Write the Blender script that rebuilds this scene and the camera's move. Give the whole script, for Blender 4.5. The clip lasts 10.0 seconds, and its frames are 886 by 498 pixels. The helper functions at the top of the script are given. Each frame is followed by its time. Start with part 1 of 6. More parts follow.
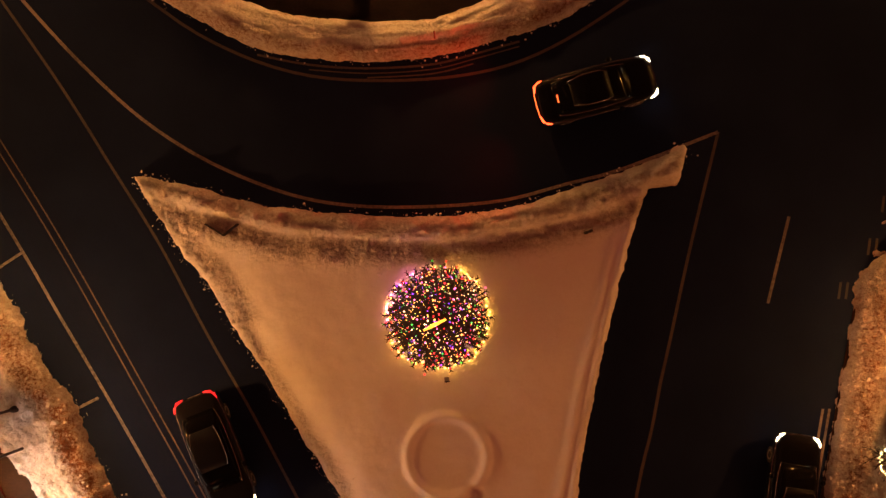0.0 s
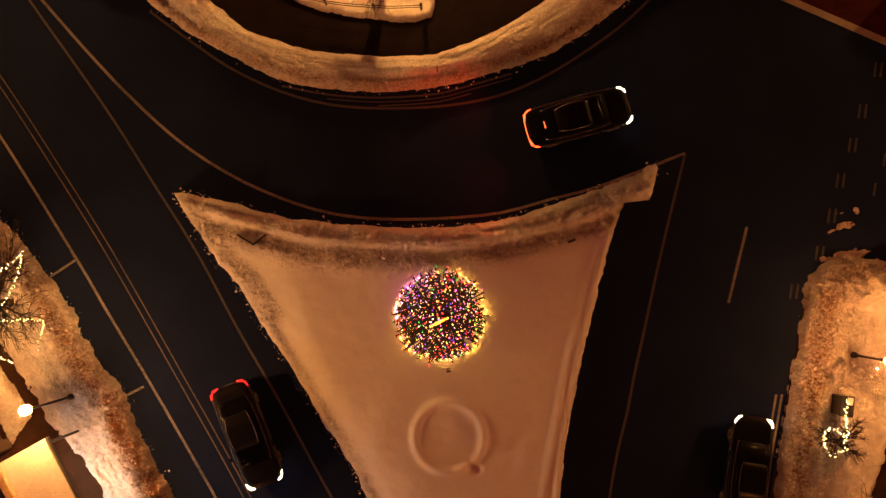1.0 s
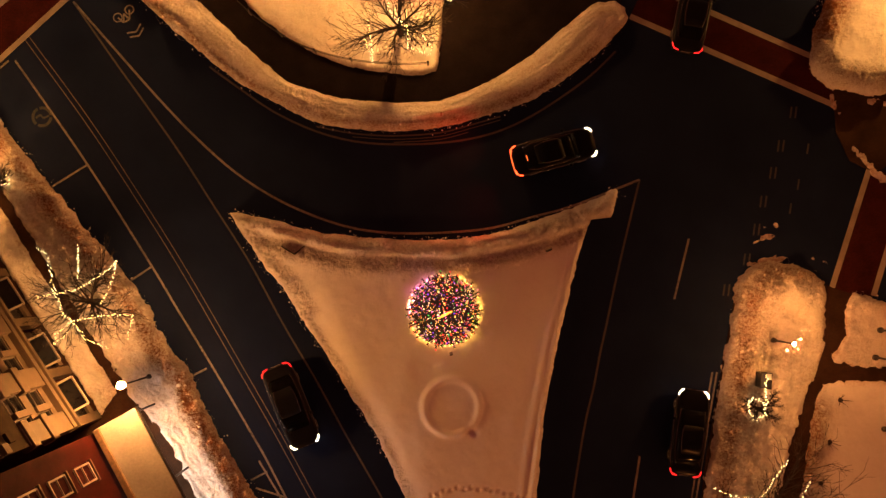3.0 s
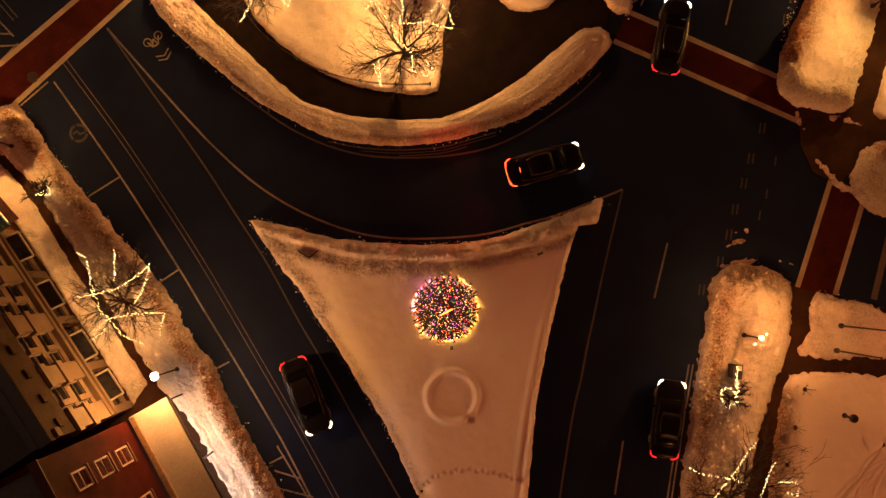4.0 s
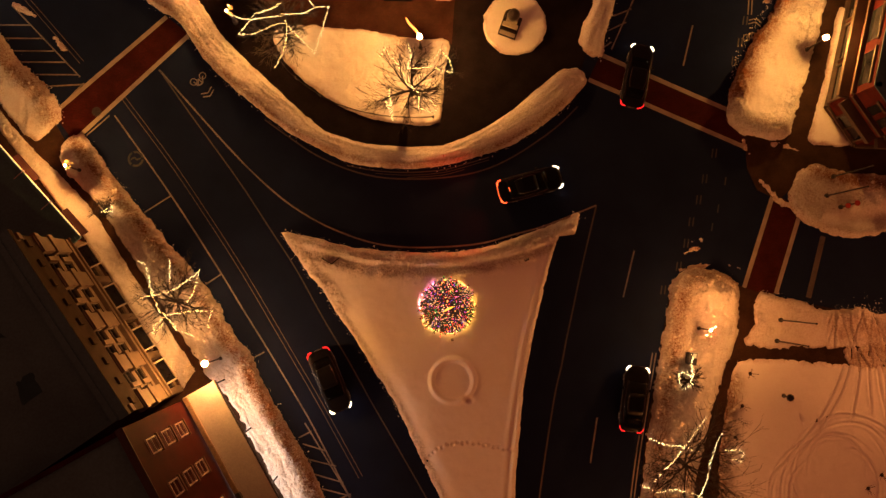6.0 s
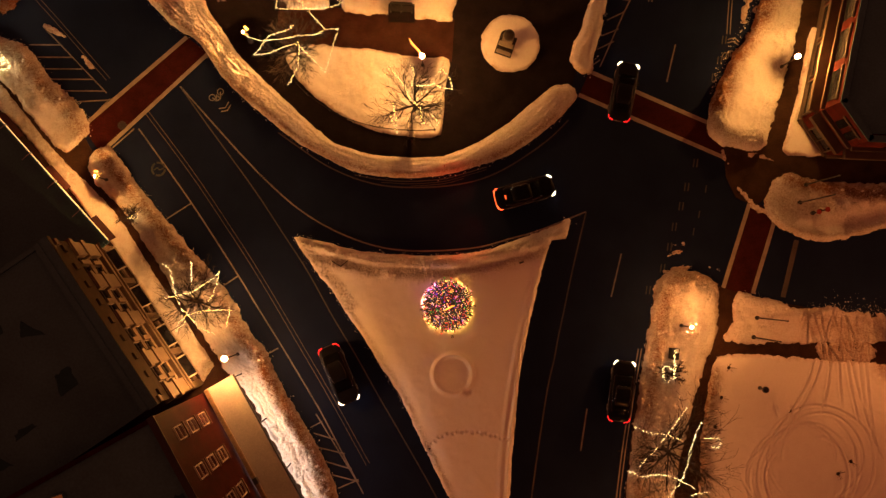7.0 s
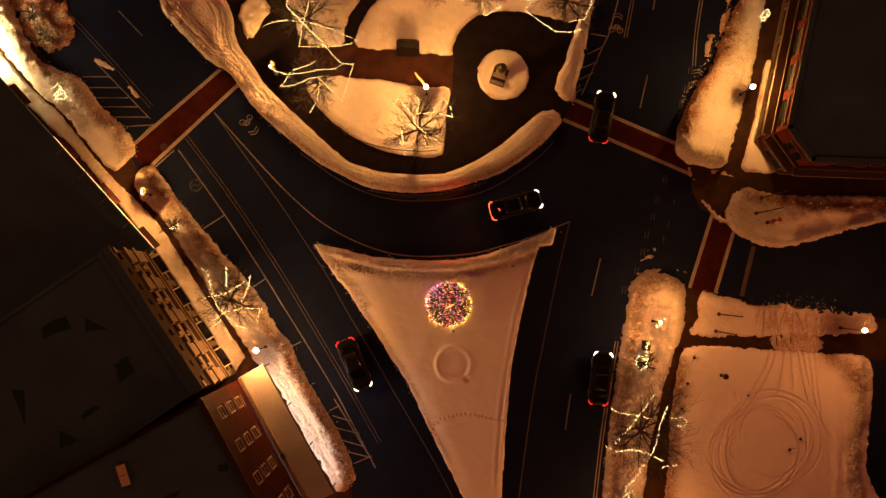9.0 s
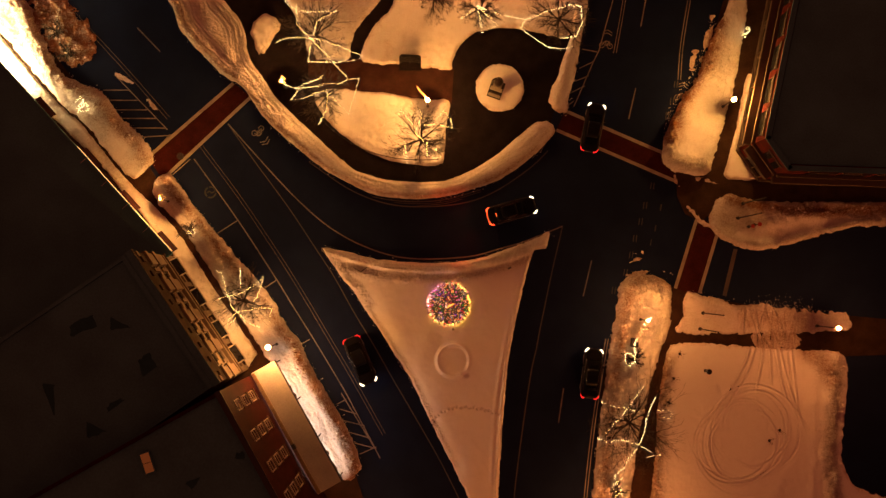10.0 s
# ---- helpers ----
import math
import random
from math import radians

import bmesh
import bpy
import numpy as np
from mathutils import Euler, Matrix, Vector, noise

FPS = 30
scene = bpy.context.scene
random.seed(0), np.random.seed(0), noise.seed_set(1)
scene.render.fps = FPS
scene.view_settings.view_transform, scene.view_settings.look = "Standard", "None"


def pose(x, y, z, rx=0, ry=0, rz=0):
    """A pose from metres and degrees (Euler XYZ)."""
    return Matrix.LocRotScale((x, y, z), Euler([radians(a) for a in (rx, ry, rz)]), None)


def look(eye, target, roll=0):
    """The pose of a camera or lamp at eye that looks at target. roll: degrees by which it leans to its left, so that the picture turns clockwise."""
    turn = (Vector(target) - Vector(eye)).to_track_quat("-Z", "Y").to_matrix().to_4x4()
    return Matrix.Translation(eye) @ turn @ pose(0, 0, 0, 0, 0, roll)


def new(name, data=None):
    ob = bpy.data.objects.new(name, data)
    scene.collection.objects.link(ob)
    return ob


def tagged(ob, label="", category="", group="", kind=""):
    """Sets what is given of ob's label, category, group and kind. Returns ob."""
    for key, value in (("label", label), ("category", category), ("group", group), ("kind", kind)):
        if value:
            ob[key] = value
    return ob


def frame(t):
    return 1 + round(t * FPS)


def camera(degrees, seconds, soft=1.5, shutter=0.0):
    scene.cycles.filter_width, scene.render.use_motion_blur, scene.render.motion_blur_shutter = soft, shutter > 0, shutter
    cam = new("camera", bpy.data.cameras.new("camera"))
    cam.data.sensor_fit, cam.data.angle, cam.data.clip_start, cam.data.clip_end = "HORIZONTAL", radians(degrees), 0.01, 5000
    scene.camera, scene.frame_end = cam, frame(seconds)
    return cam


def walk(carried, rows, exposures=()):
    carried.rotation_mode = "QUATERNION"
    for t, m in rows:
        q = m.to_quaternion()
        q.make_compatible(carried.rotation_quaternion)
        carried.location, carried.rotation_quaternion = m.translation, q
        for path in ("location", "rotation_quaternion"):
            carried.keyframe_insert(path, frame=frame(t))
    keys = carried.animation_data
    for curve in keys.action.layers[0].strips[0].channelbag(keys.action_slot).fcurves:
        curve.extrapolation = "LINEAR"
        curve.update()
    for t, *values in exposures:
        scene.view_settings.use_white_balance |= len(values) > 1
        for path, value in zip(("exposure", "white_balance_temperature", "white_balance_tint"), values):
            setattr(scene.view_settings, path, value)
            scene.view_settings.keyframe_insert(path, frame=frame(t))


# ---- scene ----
cam = camera(54.0, 10.0, soft=1.4)
# seconds, eye x y z, turn about x y z in degrees; zero turn looks straight down
PATH = [
    (0, -0.222, 1.268, 34.414, 2.489, 0.665, 0.152),
    (0.5, -0.291, 1.434, 36.905, 2.331, 0.578, 0.094),
    (1, -0.382, 1.540, 39.380, 2.232, 0.478, 0.035),
    (1.5, -0.487, 1.603, 41.843, 2.182, 0.374, -0.024),
    (2, -0.600, 1.634, 44.298, 2.168, 0.268, -0.081),
    (2.5, -0.717, 1.645, 46.751, 2.178, 0.168, -0.137),
    (3, -0.831, 1.643, 49.201, 2.202, 0.075, -0.190),
    (3.5, -0.939, 1.637, 51.655, 2.234, -0.007, -0.242),
    (4, -1.039, 1.634, 54.112, 2.266, -0.076, -0.292),
    (4.5, -1.128, 1.637, 56.576, 2.293, -0.131, -0.339),
    (5, -1.206, 1.652, 59.046, 2.312, -0.172, -0.384),
    (5.5, -1.273, 1.677, 61.523, 2.319, -0.200, -0.427),
    (6, -1.330, 1.717, 64.008, 2.316, -0.216, -0.467),
    (6.5, -1.380, 1.766, 66.499, 2.303, -0.222, -0.504),
    (7, -1.425, 1.826, 68.995, 2.281, -0.221, -0.541),
    (7.5, -1.470, 1.890, 71.495, 2.254, -0.218, -0.575),
    (8, -1.519, 1.955, 73.994, 2.228, -0.218, -0.608),
    (8.5, -1.579, 2.011, 76.494, 2.208, -0.227, -0.639),
    (9, -1.656, 2.051, 78.987, 2.204, -0.249, -0.670),
    (9.5, -1.759, 2.066, 81.470, 2.224, -0.294, -0.701),
    (10, -1.896, 2.043, 83.940, 2.280, -0.369, -0.732),
]
walk(cam, [(t, pose(x, y, z, rx, ry, rz)) for t, x, y, z, rx, ry, rz in PATH])

# ---------------------------------------------------------------- light

world = bpy.data.worlds.new("night_sky")
scene.world = world
world.use_nodes = True
wn = world.node_tree.nodes
wn["Background"].inputs[0].default_value = (1.0, 0.185, 0.085, 1)
wn["Background"].inputs[1].default_value = 0.14
scene.view_settings.exposure = 0.17


def mat(name, color, rough=0.7, metal=0.0, vary=0.25, scale=3.0, fine=40.0, bump=0.2, emit=None, strength=0.0,
        spec=0.5, dark=None, per_object=0.0):
    m = bpy.data.materials.new(name)
    m.use_nodes = True
    nt = m.node_tree
    n, link = nt.nodes, nt.links.new
    b = n["Principled BSDF"]
    b.inputs["Roughness"].default_value = rough
    b.inputs["Metallic"].default_value = metal
    b.inputs["Specular IOR Level"].default_value = spec
    geo = n.new("ShaderNodeNewGeometry")
    n1 = n.new("ShaderNodeTexNoise")
    n1.inputs["Scale"].default_value, n1.inputs["Detail"].default_value = scale, 6
    n2 = n.new("ShaderNodeTexNoise")
    n2.inputs["Scale"].default_value, n2.inputs["Detail"].default_value = fine, 3
    link(geo.outputs["Position"], n1.inputs["Vector"])
    link(geo.outputs["Position"], n2.inputs["Vector"])
    mix = n.new("ShaderNodeMix")
    mix.data_type = "RGBA"
    lo = dark or tuple(c * (1 - vary) for c in color)
    mix.inputs["A"].default_value = (*lo, 1)
    mix.inputs["B"].default_value = (*(min(1, c * (1 + vary * 0.4)) for c in color), 1)
    ramp = n.new("ShaderNodeMapRange")
    ramp.inputs["From Min"].default_value, ramp.inputs["From Max"].default_value = 0.32, 0.68
    add = n.new("ShaderNodeMath")
    add.operation = "MULTIPLY_ADD"
    add.inputs[1].default_value = 0.35
    link(n2.outputs["Fac"], add.inputs[0])
    sub = n.new("ShaderNodeMath")
    sub.operation = "MULTIPLY_ADD"
    sub.inputs[1].default_value, sub.inputs[2].default_value = 0.65, 0.0
    link(n1.outputs["Fac"], sub.inputs[0])
    link(sub.outputs[0], add.inputs[2])
    link(add.outputs[0], ramp.inputs["Value"])
    link(ramp.outputs["Result"], mix.inputs["Factor"])
    out = mix.outputs["Result"]
    if per_object:
        info = n.new("ShaderNodeObjectInfo")
        hsv = n.new("ShaderNodeHueSaturation")
        mr = n.new("ShaderNodeMapRange")
        mr.inputs["To Min"].default_value, mr.inputs["To Max"].default_value = 1 - per_object, 1 + per_object
        link(info.outputs["Random"], mr.inputs["Value"])
        link(mr.outputs["Result"], hsv.inputs["Value"])
        link(out, hsv.inputs["Color"])
        out = hsv.outputs["Color"]
    link(out, b.inputs["Base Color"])
    if bump:
        bp = n.new("ShaderNodeBump")
        bp.inputs["Strength"].default_value, bp.inputs["Distance"].default_value = bump, 0.02
        link(add.outputs[0], bp.inputs["Height"])
        link(bp.outputs["Normal"], b.inputs["Normal"])
    if emit:
        b.inputs["Emission Color"].default_value = (*emit, 1)
        b.inputs["Emission Strength"].default_value = strength
    return m


def snow_material():
    """Snow, soiled where "slush" says and broken into crumbs where "churn" says."""
    m = bpy.data.materials.new("snow")
    m.use_nodes = True
    nt = m.node_tree
    n, link = nt.nodes, nt.links.new
    b = n["Principled BSDF"]
    b.inputs["Roughness"].default_value = 0.62
    b.inputs["Specular IOR Level"].default_value = 0.35
    geo = n.new("ShaderNodeNewGeometry")

    def value(kind, *args):
        k = n.new("ShaderNodeMath")
        k.operation = kind
        for socket, a in enumerate(args):
            if isinstance(a, (int, float)):
                k.inputs[socket].default_value = a
            else:
                link(a, k.inputs[socket])
        return k.outputs[0]

    def noise(scale, detail, rough):
        k = n.new("ShaderNodeTexNoise")
        k.inputs["Scale"].default_value, k.inputs["Detail"].default_value = scale, detail
        k.inputs["Roughness"].default_value = rough
        link(geo.outputs["Position"], k.inputs["Vector"])
        return k.outputs["Fac"]

    def attribute(name):
        k = n.new("ShaderNodeAttribute")
        k.attribute_name = name
        return k.outputs["Fac"]

    slush, churn = attribute("slush"), attribute("churn")
    patch, grain, crumb = noise(1.1, 6, 0.6), noise(7.0, 9, 0.72), noise(20.0, 6, 0.7)
    # grit thrown up by ploughs and tyres gathers in clots on the churned banks
    span = n.new("ShaderNodeMapRange")
    span.inputs["From Min"].default_value, span.inputs["From Max"].default_value = 0.44, 0.60
    link(value("MULTIPLY_ADD", patch, 0.3, value("MULTIPLY_ADD", grain, 0.4, value("MULTIPLY", crumb, 0.3))), span.inputs["Value"])
    clot = value("MULTIPLY_ADD", span.outputs["Result"], 0.65, 0.35)
    # single specks of grit and ice among the crumbs
    speck = n.new("ShaderNodeMapRange")
    speck.inputs["From Min"].default_value, speck.inputs["From Max"].default_value = 0.47, 0.61
    link(value("MULTIPLY_ADD", grain, 0.6, value("MULTIPLY", crumb, 0.4)), speck.inputs["Value"])
    strewn = value("MULTIPLY", speck.outputs["Result"], value("MULTIPLY_ADD", churn, 0.42, 0.04))
    dirt = n.new("ShaderNodeMath")
    dirt.operation, dirt.use_clamp = "MULTIPLY_ADD", True
    link(clot, dirt.inputs[0])
    link(slush, dirt.inputs[1])
    link(strewn, dirt.inputs[2])
    mix = n.new("ShaderNodeMix")
    mix.data_type = "RGBA"
    mix.inputs["A"].default_value = (0.82, 0.82, 0.83, 1)
    mix.inputs["B"].default_value = (0.265, 0.105, 0.038, 1)
    link(dirt.outputs[0], mix.inputs["Factor"])
    link(mix.outputs["Result"], b.inputs["Base Color"])
    crust = n.new("ShaderNodeTexVoronoi")
    crust.inputs["Scale"].default_value = 8.0
    link(geo.outputs["Position"], crust.inputs["Vector"])
    bp = n.new("ShaderNodeBump")
    bp.inputs["Strength"].default_value = 1.0
    link(value("MULTIPLY_ADD", churn, 0.27, 0.007), bp.inputs["Distance"])
    link(value("MULTIPLY_ADD", crumb, 0.55, value("SUBTRACT", value("MULTIPLY", grain, 1.15), value("MULTIPLY", crust.outputs["Distance"], 0.35))), bp.inputs["Height"])
    link(bp.outputs["Normal"], b.inputs["Normal"])
    return m


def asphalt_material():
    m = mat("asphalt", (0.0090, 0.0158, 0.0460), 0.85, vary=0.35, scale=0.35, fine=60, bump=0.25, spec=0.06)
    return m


def paint_material(name, color, wear=0.5):
    """Road paint, worn through to the dark surface in patches."""
    m = bpy.data.materials.new(name)
    m.use_nodes = True
    n, link = m.node_tree.nodes, m.node_tree.links.new
    b = n["Principled BSDF"]
    b.inputs["Roughness"].default_value = 0.7
    geo = n.new("ShaderNodeNewGeometry")
    noise_a, noise_b = n.new("ShaderNodeTexNoise"), n.new("ShaderNodeTexNoise")
    noise_a.inputs["Scale"].default_value, noise_a.inputs["Detail"].default_value = 0.5, 3
    noise_b.inputs["Scale"].default_value, noise_b.inputs["Detail"].default_value = 9, 5
    both = n.new("ShaderNodeMath")
    both.operation = "ADD"
    for k, socket in ((noise_a, 0), (noise_b, 1)):
        link(geo.outputs["Position"], k.inputs["Vector"])
        link(k.outputs["Fac"], both.inputs[socket])
    span = n.new("ShaderNodeMapRange")
    span.inputs["From Min"].default_value, span.inputs["From Max"].default_value = 0.75, 1.15
    span.inputs["To Min"].default_value, span.inputs["To Max"].default_value = wear, 0.0
    link(both.outputs[0], span.inputs["Value"])
    mix = n.new("ShaderNodeMix")
    mix.data_type = "RGBA"
    mix.inputs["A"].default_value = (*color, 1)
    mix.inputs["B"].default_value = (0.04, 0.04, 0.042, 1)
    link(span.outputs["Result"], mix.inputs["Factor"])
    link(mix.outputs["Result"], b.inputs["Base Color"])
    return m


def brick_material(name, c1, c2, mortar, size, upright=False):
    m = bpy.data.materials.new(name)
    m.use_nodes = True
    n, link = m.node_tree.nodes, m.node_tree.links.new
    b = n["Principled BSDF"]
    b.inputs["Roughness"].default_value = 0.85
    b.inputs["Specular IOR Level"].default_value = 0.04
    tc = n.new("ShaderNodeTexCoord")
    br = n.new("ShaderNodeTexBrick")
    br.inputs["Scale"].default_value = size
    br.inputs["Color1"].default_value, br.inputs["Color2"].default_value = (*c1, 1), (*c2, 1)
    br.inputs["Mortar"].default_value = (*mortar, 1)
    br.inputs["Mortar Size"].default_value = 0.012
    sep, com, add = n.new("ShaderNodeSeparateXYZ"), n.new("ShaderNodeCombineXYZ"), n.new("ShaderNodeMath")
    link(tc.outputs["Object"], sep.inputs[0])
    link(sep.outputs["X"], add.inputs[0])
    link(sep.outputs["Y" if upright else "Z"], add.inputs[1])
    link(add.outputs[0], com.inputs["X"])
    link(sep.outputs["Z" if upright else "Y"], com.inputs["Y"])
    link(com.outputs[0], br.inputs["Vector"])
    no = n.new("ShaderNodeTexNoise")
    no.inputs["Scale"].default_value, no.inputs["Detail"].default_value = 0.8, 6
    link(tc.outputs["Object"], no.inputs["Vector"])
    mix = n.new("ShaderNodeMix")
    mix.data_type, mix.blend_type = "RGBA", "MULTIPLY"
    mix.inputs["Factor"].default_value = 0.7
    link(br.outputs["Color"], mix.inputs["A"])
    cr = n.new("ShaderNodeMapRange")
    cr.inputs["From Min"].default_value, cr.inputs["From Max"].default_value = 0.3, 0.7
    cr.inputs["To Min"].default_value, cr.inputs["To Max"].default_value = 0.45, 1.2
    link(no.outputs["Fac"], cr.inputs["Value"])
    link(cr.outputs["Result"], mix.inputs["B"])
    link(mix.outputs["Result"], b.inputs["Base Color"])
    bp = n.new("ShaderNodeBump")
    bp.inputs["Strength"].default_value, bp.inputs["Distance"].default_value = 0.5, 0.01
    bp.invert = True
    link(br.outputs["Fac"], bp.inputs["Height"])
    link(bp.outputs["Normal"], b.inputs["Normal"])
    return m


SNOW = snow_material()
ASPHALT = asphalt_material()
PAINT = paint_material("worn_white_paint", (0.25, 0.225, 0.22), 0.85)
YELLOW = paint_material("worn_yellow_paint", (0.14, 0.105, 0.095), 0.75)
BORDER = mat("pale_concrete_band", (0.34, 0.31, 0.27), 0.85, vary=0.35, scale=1.2, fine=25, bump=0.2)
RED_PAVER = brick_material("red_pavers", (0.062, 0.0125, 0.011), (0.048, 0.010, 0.009), (0.03, 0.010, 0.009), 4.0)
WALK = brick_material("wet_brown_pavers", (0.0175, 0.0130, 0.0140), (0.0140, 0.0110, 0.0125), (0.011, 0.009, 0.010), 4.0)
FOOTWAY = brick_material("slushy_brown_pavers", (0.052, 0.029, 0.018), (0.042, 0.024, 0.016), (0.03, 0.019, 0.014), 4.0)
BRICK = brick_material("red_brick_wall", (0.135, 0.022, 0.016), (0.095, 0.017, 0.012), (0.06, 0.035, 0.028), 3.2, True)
# Dark copy of the brick, holding the dimness of walls the lamps barely reach.
BRICK_UNLIT = brick_material("unlit_brick_wall", (0.036, 0.006, 0.005), (0.028, 0.005, 0.0045), (0.018, 0.009, 0.008), 3.2, True)
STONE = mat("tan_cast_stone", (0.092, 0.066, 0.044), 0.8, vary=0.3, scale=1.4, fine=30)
# Brown stone darkened in colour for the upper front that lamplight hardly reaches.
STONE_UNLIT = mat("unlit_brown_stone", (0.034, 0.025, 0.017), 0.9, vary=0.35, scale=1.4, fine=30, spec=0.04)
ROOF = mat("dark_roof_membrane", (0.056, 0.165, 0.205), 0.9, vary=0.4, scale=0.22, fine=6, bump=0.3)
ROOF_PATCH = mat("dark_roof_patch", (0.026, 0.078, 0.095), 0.9, vary=0.3, scale=1, fine=10, spec=0.1)
GLASS = mat("dark_window_glass", (0.015, 0.016, 0.018), 0.08, vary=0.2, bump=0.0)
FRAME = mat("white_window_frame", (0.33, 0.30, 0.26), 0.6, vary=0.15, bump=0.1)
IRON = mat("black_painted_iron", (0.018, 0.018, 0.018), 0.45, vary=0.3, bump=0.1)
STEEL = mat("galvanised_steel", (0.38, 0.38, 0.38), 0.45, 0.8, vary=0.2)
BARK = mat("dark_grey_bark", (0.041, 0.030, 0.023), 0.9, vary=0.45, scale=6, fine=50, bump=0.6)
NEEDLE = mat("dark_green_needles", (0.085, 0.070, 0.038), 0.6, vary=0.5, scale=4, fine=30)
BRONZE = mat("dark_bronze", (0.05, 0.04, 0.03), 0.35, 0.7, vary=0.3)
AWNING = mat("dark_red_canvas", (0.06, 0.014, 0.012), 0.85, vary=0.3)
CABLE = mat("green_cable", (0.02, 0.03, 0.02), 0.6, vary=0.1, bump=0)
RUBBER = mat("tyre_rubber", (0.02, 0.02, 0.02), 0.85, vary=0.2)


def glow(name, color, strength):
    return mat(name, color, 0.4, vary=0.05, bump=0.0, emit=color, strength=strength)


GLOBE = glow("lit_globe", (1.0, 0.37, 0.095), 3700)
GLOBE_WEST = glow("lit_pale_globe", (1.0, 0.385, 0.092), 3300)
GLOBE_EAST = glow("lit_amber_globe", (1.0, 0.300, 0.070), 1350)
GLOBE_PARK = glow("lit_park_globe", (1.0, 0.395, 0.085), 3700)
GLOBE_TINY = glow("lit_wound_globe", (1.0, 0.40, 0.088), 21000)
GLOBE_SMALL = glow("lit_small_globe", (1.0, 0.340, 0.075), 5700)
ORNAMENT = glow("lit_white_ornament", (1.0, 0.62, 0.30), 40)
GLOBE_SOUTH = glow("lit_dim_globe", (1.0, 0.310, 0.070), 1500)
GLOBE_NE = glow("lit_corner_globe", (1.0, 0.42, 0.090), 1800)
BULB = glow("warm_white_bulb", (1.0, 0.70, 0.28), 14.0)
BULB_WHITE = glow("pale_tree_bulb", (1.0, 0.66, 0.34), 2.6)
BULB_RED, BULB_GREEN = glow("red_bulb", (1.0, 0.03, 0.04), 3.4), glow("green_bulb", (0.06, 0.85, 0.10), 1.4)
BULB_BLUE, BULB_PINK = glow("violet_bulb", (0.25, 0.04, 1.0), 1.9), glow("pink_bulb", (1.0, 0.12, 0.40), 3.4)
BULB_GOLD = glow("gold_bulb", (1.0, 0.45, 0.07), 4.0)
STAR = glow("lit_star", (1.0, 0.34, 0.03), 3.0)
HEAD = glow("lit_headlamp", (1.0, 0.78, 0.48), 9.0)
TAIL = glow("lit_tail_lamp", (1.0, 0.02, 0.02), 1.5)
BRAKE = glow("lit_brake_lamp", (1.0, 0.06, 0.015), 6.0)
SIGNAL_RED = glow("lit_red_signal", (1.0, 0.08, 0.03), 6.0)
TUBE = glow("lit_warm_tube", (1.0, 0.50, 0.17), 1.5)
SHOP = glow("lit_shop_window", (1.0, 0.62, 0.24), 95.0)
SKIRT_GOLD, SKIRT_PINK = glow("gold_skirt_bulb", (1.0, 0.44, 0.05), 42.0), glow("pink_skirt_bulb", (1.0, 0.16, 0.42), 36.0)
SHOP_WHITE = glow("lit_shop_window_white", (1.0, 0.76, 0.58), 6.0)
HATCH_GLOW = mat("lit_skylight", (0.10, 0.03, 0.01), 0.4, vary=0.7, scale=2.5, emit=(1.0, 0.22, 0.05), strength=0.085)
GHOST = paint_material("ghost_of_old_paint", (0.05, 0.046, 0.050), 0.85)
FAINT = paint_material("nearly_worn_off_paint", (0.085, 0.076, 0.078), 0.85)
BLUE_PAINT = paint_material("nearly_worn_off_blue_paint", (0.007, 0.020, 0.030), 0.9)


# ---------------------------------------------------------------- mesh helpers
def mesh_object(name, verts, faces, material, smooth=False):
    me = bpy.data.meshes.new(name)
    me.from_pydata([tuple(v) for v in verts], [], [tuple(f) for f in faces])
    me.materials.append(material)
    if smooth:
        me.polygons.foreach_set("use_smooth", [True] * len(me.polygons))
    me.update()
    return new(name, me)


def part(name, bm, material, parent=None, label="", smooth=False):
    me = bpy.data.meshes.new(name)
    bm.to_mesh(me)
    bm.free()
    me.materials.append(material)
    if smooth:
        me.polygons.foreach_set("use_smooth", [True] * len(me.polygons))
    ob = new(name, me)
    if parent:
        ob.parent = parent
    if label:
        ob["label"] = label
    return ob


def empty(name, m, label, category, group="", kind=""):
    ob = new(name)
    ob.matrix_world = m
    return tagged(ob, label, category, group, kind)


def box(bm, lo, hi, m=None, bevel=0.0):
    lo, hi = Vector(lo), Vector(hi)
    r = bmesh.ops.create_cube(bm, size=1.0)
    s = hi - lo
    t = Matrix.Translation((lo + hi) / 2) @ Matrix.Diagonal((*s, 1))
    bmesh.ops.transform(bm, matrix=(m @ t) if m else t, verts=r["verts"])
    if bevel:
        edges = list({e for v in r["verts"] for e in v.link_edges})
        bmesh.ops.bevel(bm, geom=edges, offset=bevel, segments=2, affect="EDGES", profile=0.6)
    return bm


def boxes(items, m=None, bevel=0.0):
    bm = bmesh.new()
    for lo, hi in items:
        box(bm, lo, hi, m, bevel)
    return bm


def turned(profile, sides=16, at=(0, 0, 0), bm=None):
    """A turned form: profile is (radius, height) from the bottom up."""
    bm = bm or bmesh.new()
    rings = []
    for r, z in profile:
        rings.append([bm.verts.new((at[0] + r * math.cos(a), at[1] + r * math.sin(a), at[2] + z))
                      for a in (2 * math.pi * k / sides for k in range(sides))])
    for lo, hi in zip(rings, rings[1:]):
        for k in range(sides):
            bm.faces.new((lo[k], lo[(k + 1) % sides], hi[(k + 1) % sides], hi[k]))
    bm.faces.new(rings[0][::-1])
    bm.faces.new(rings[-1])
    return bm


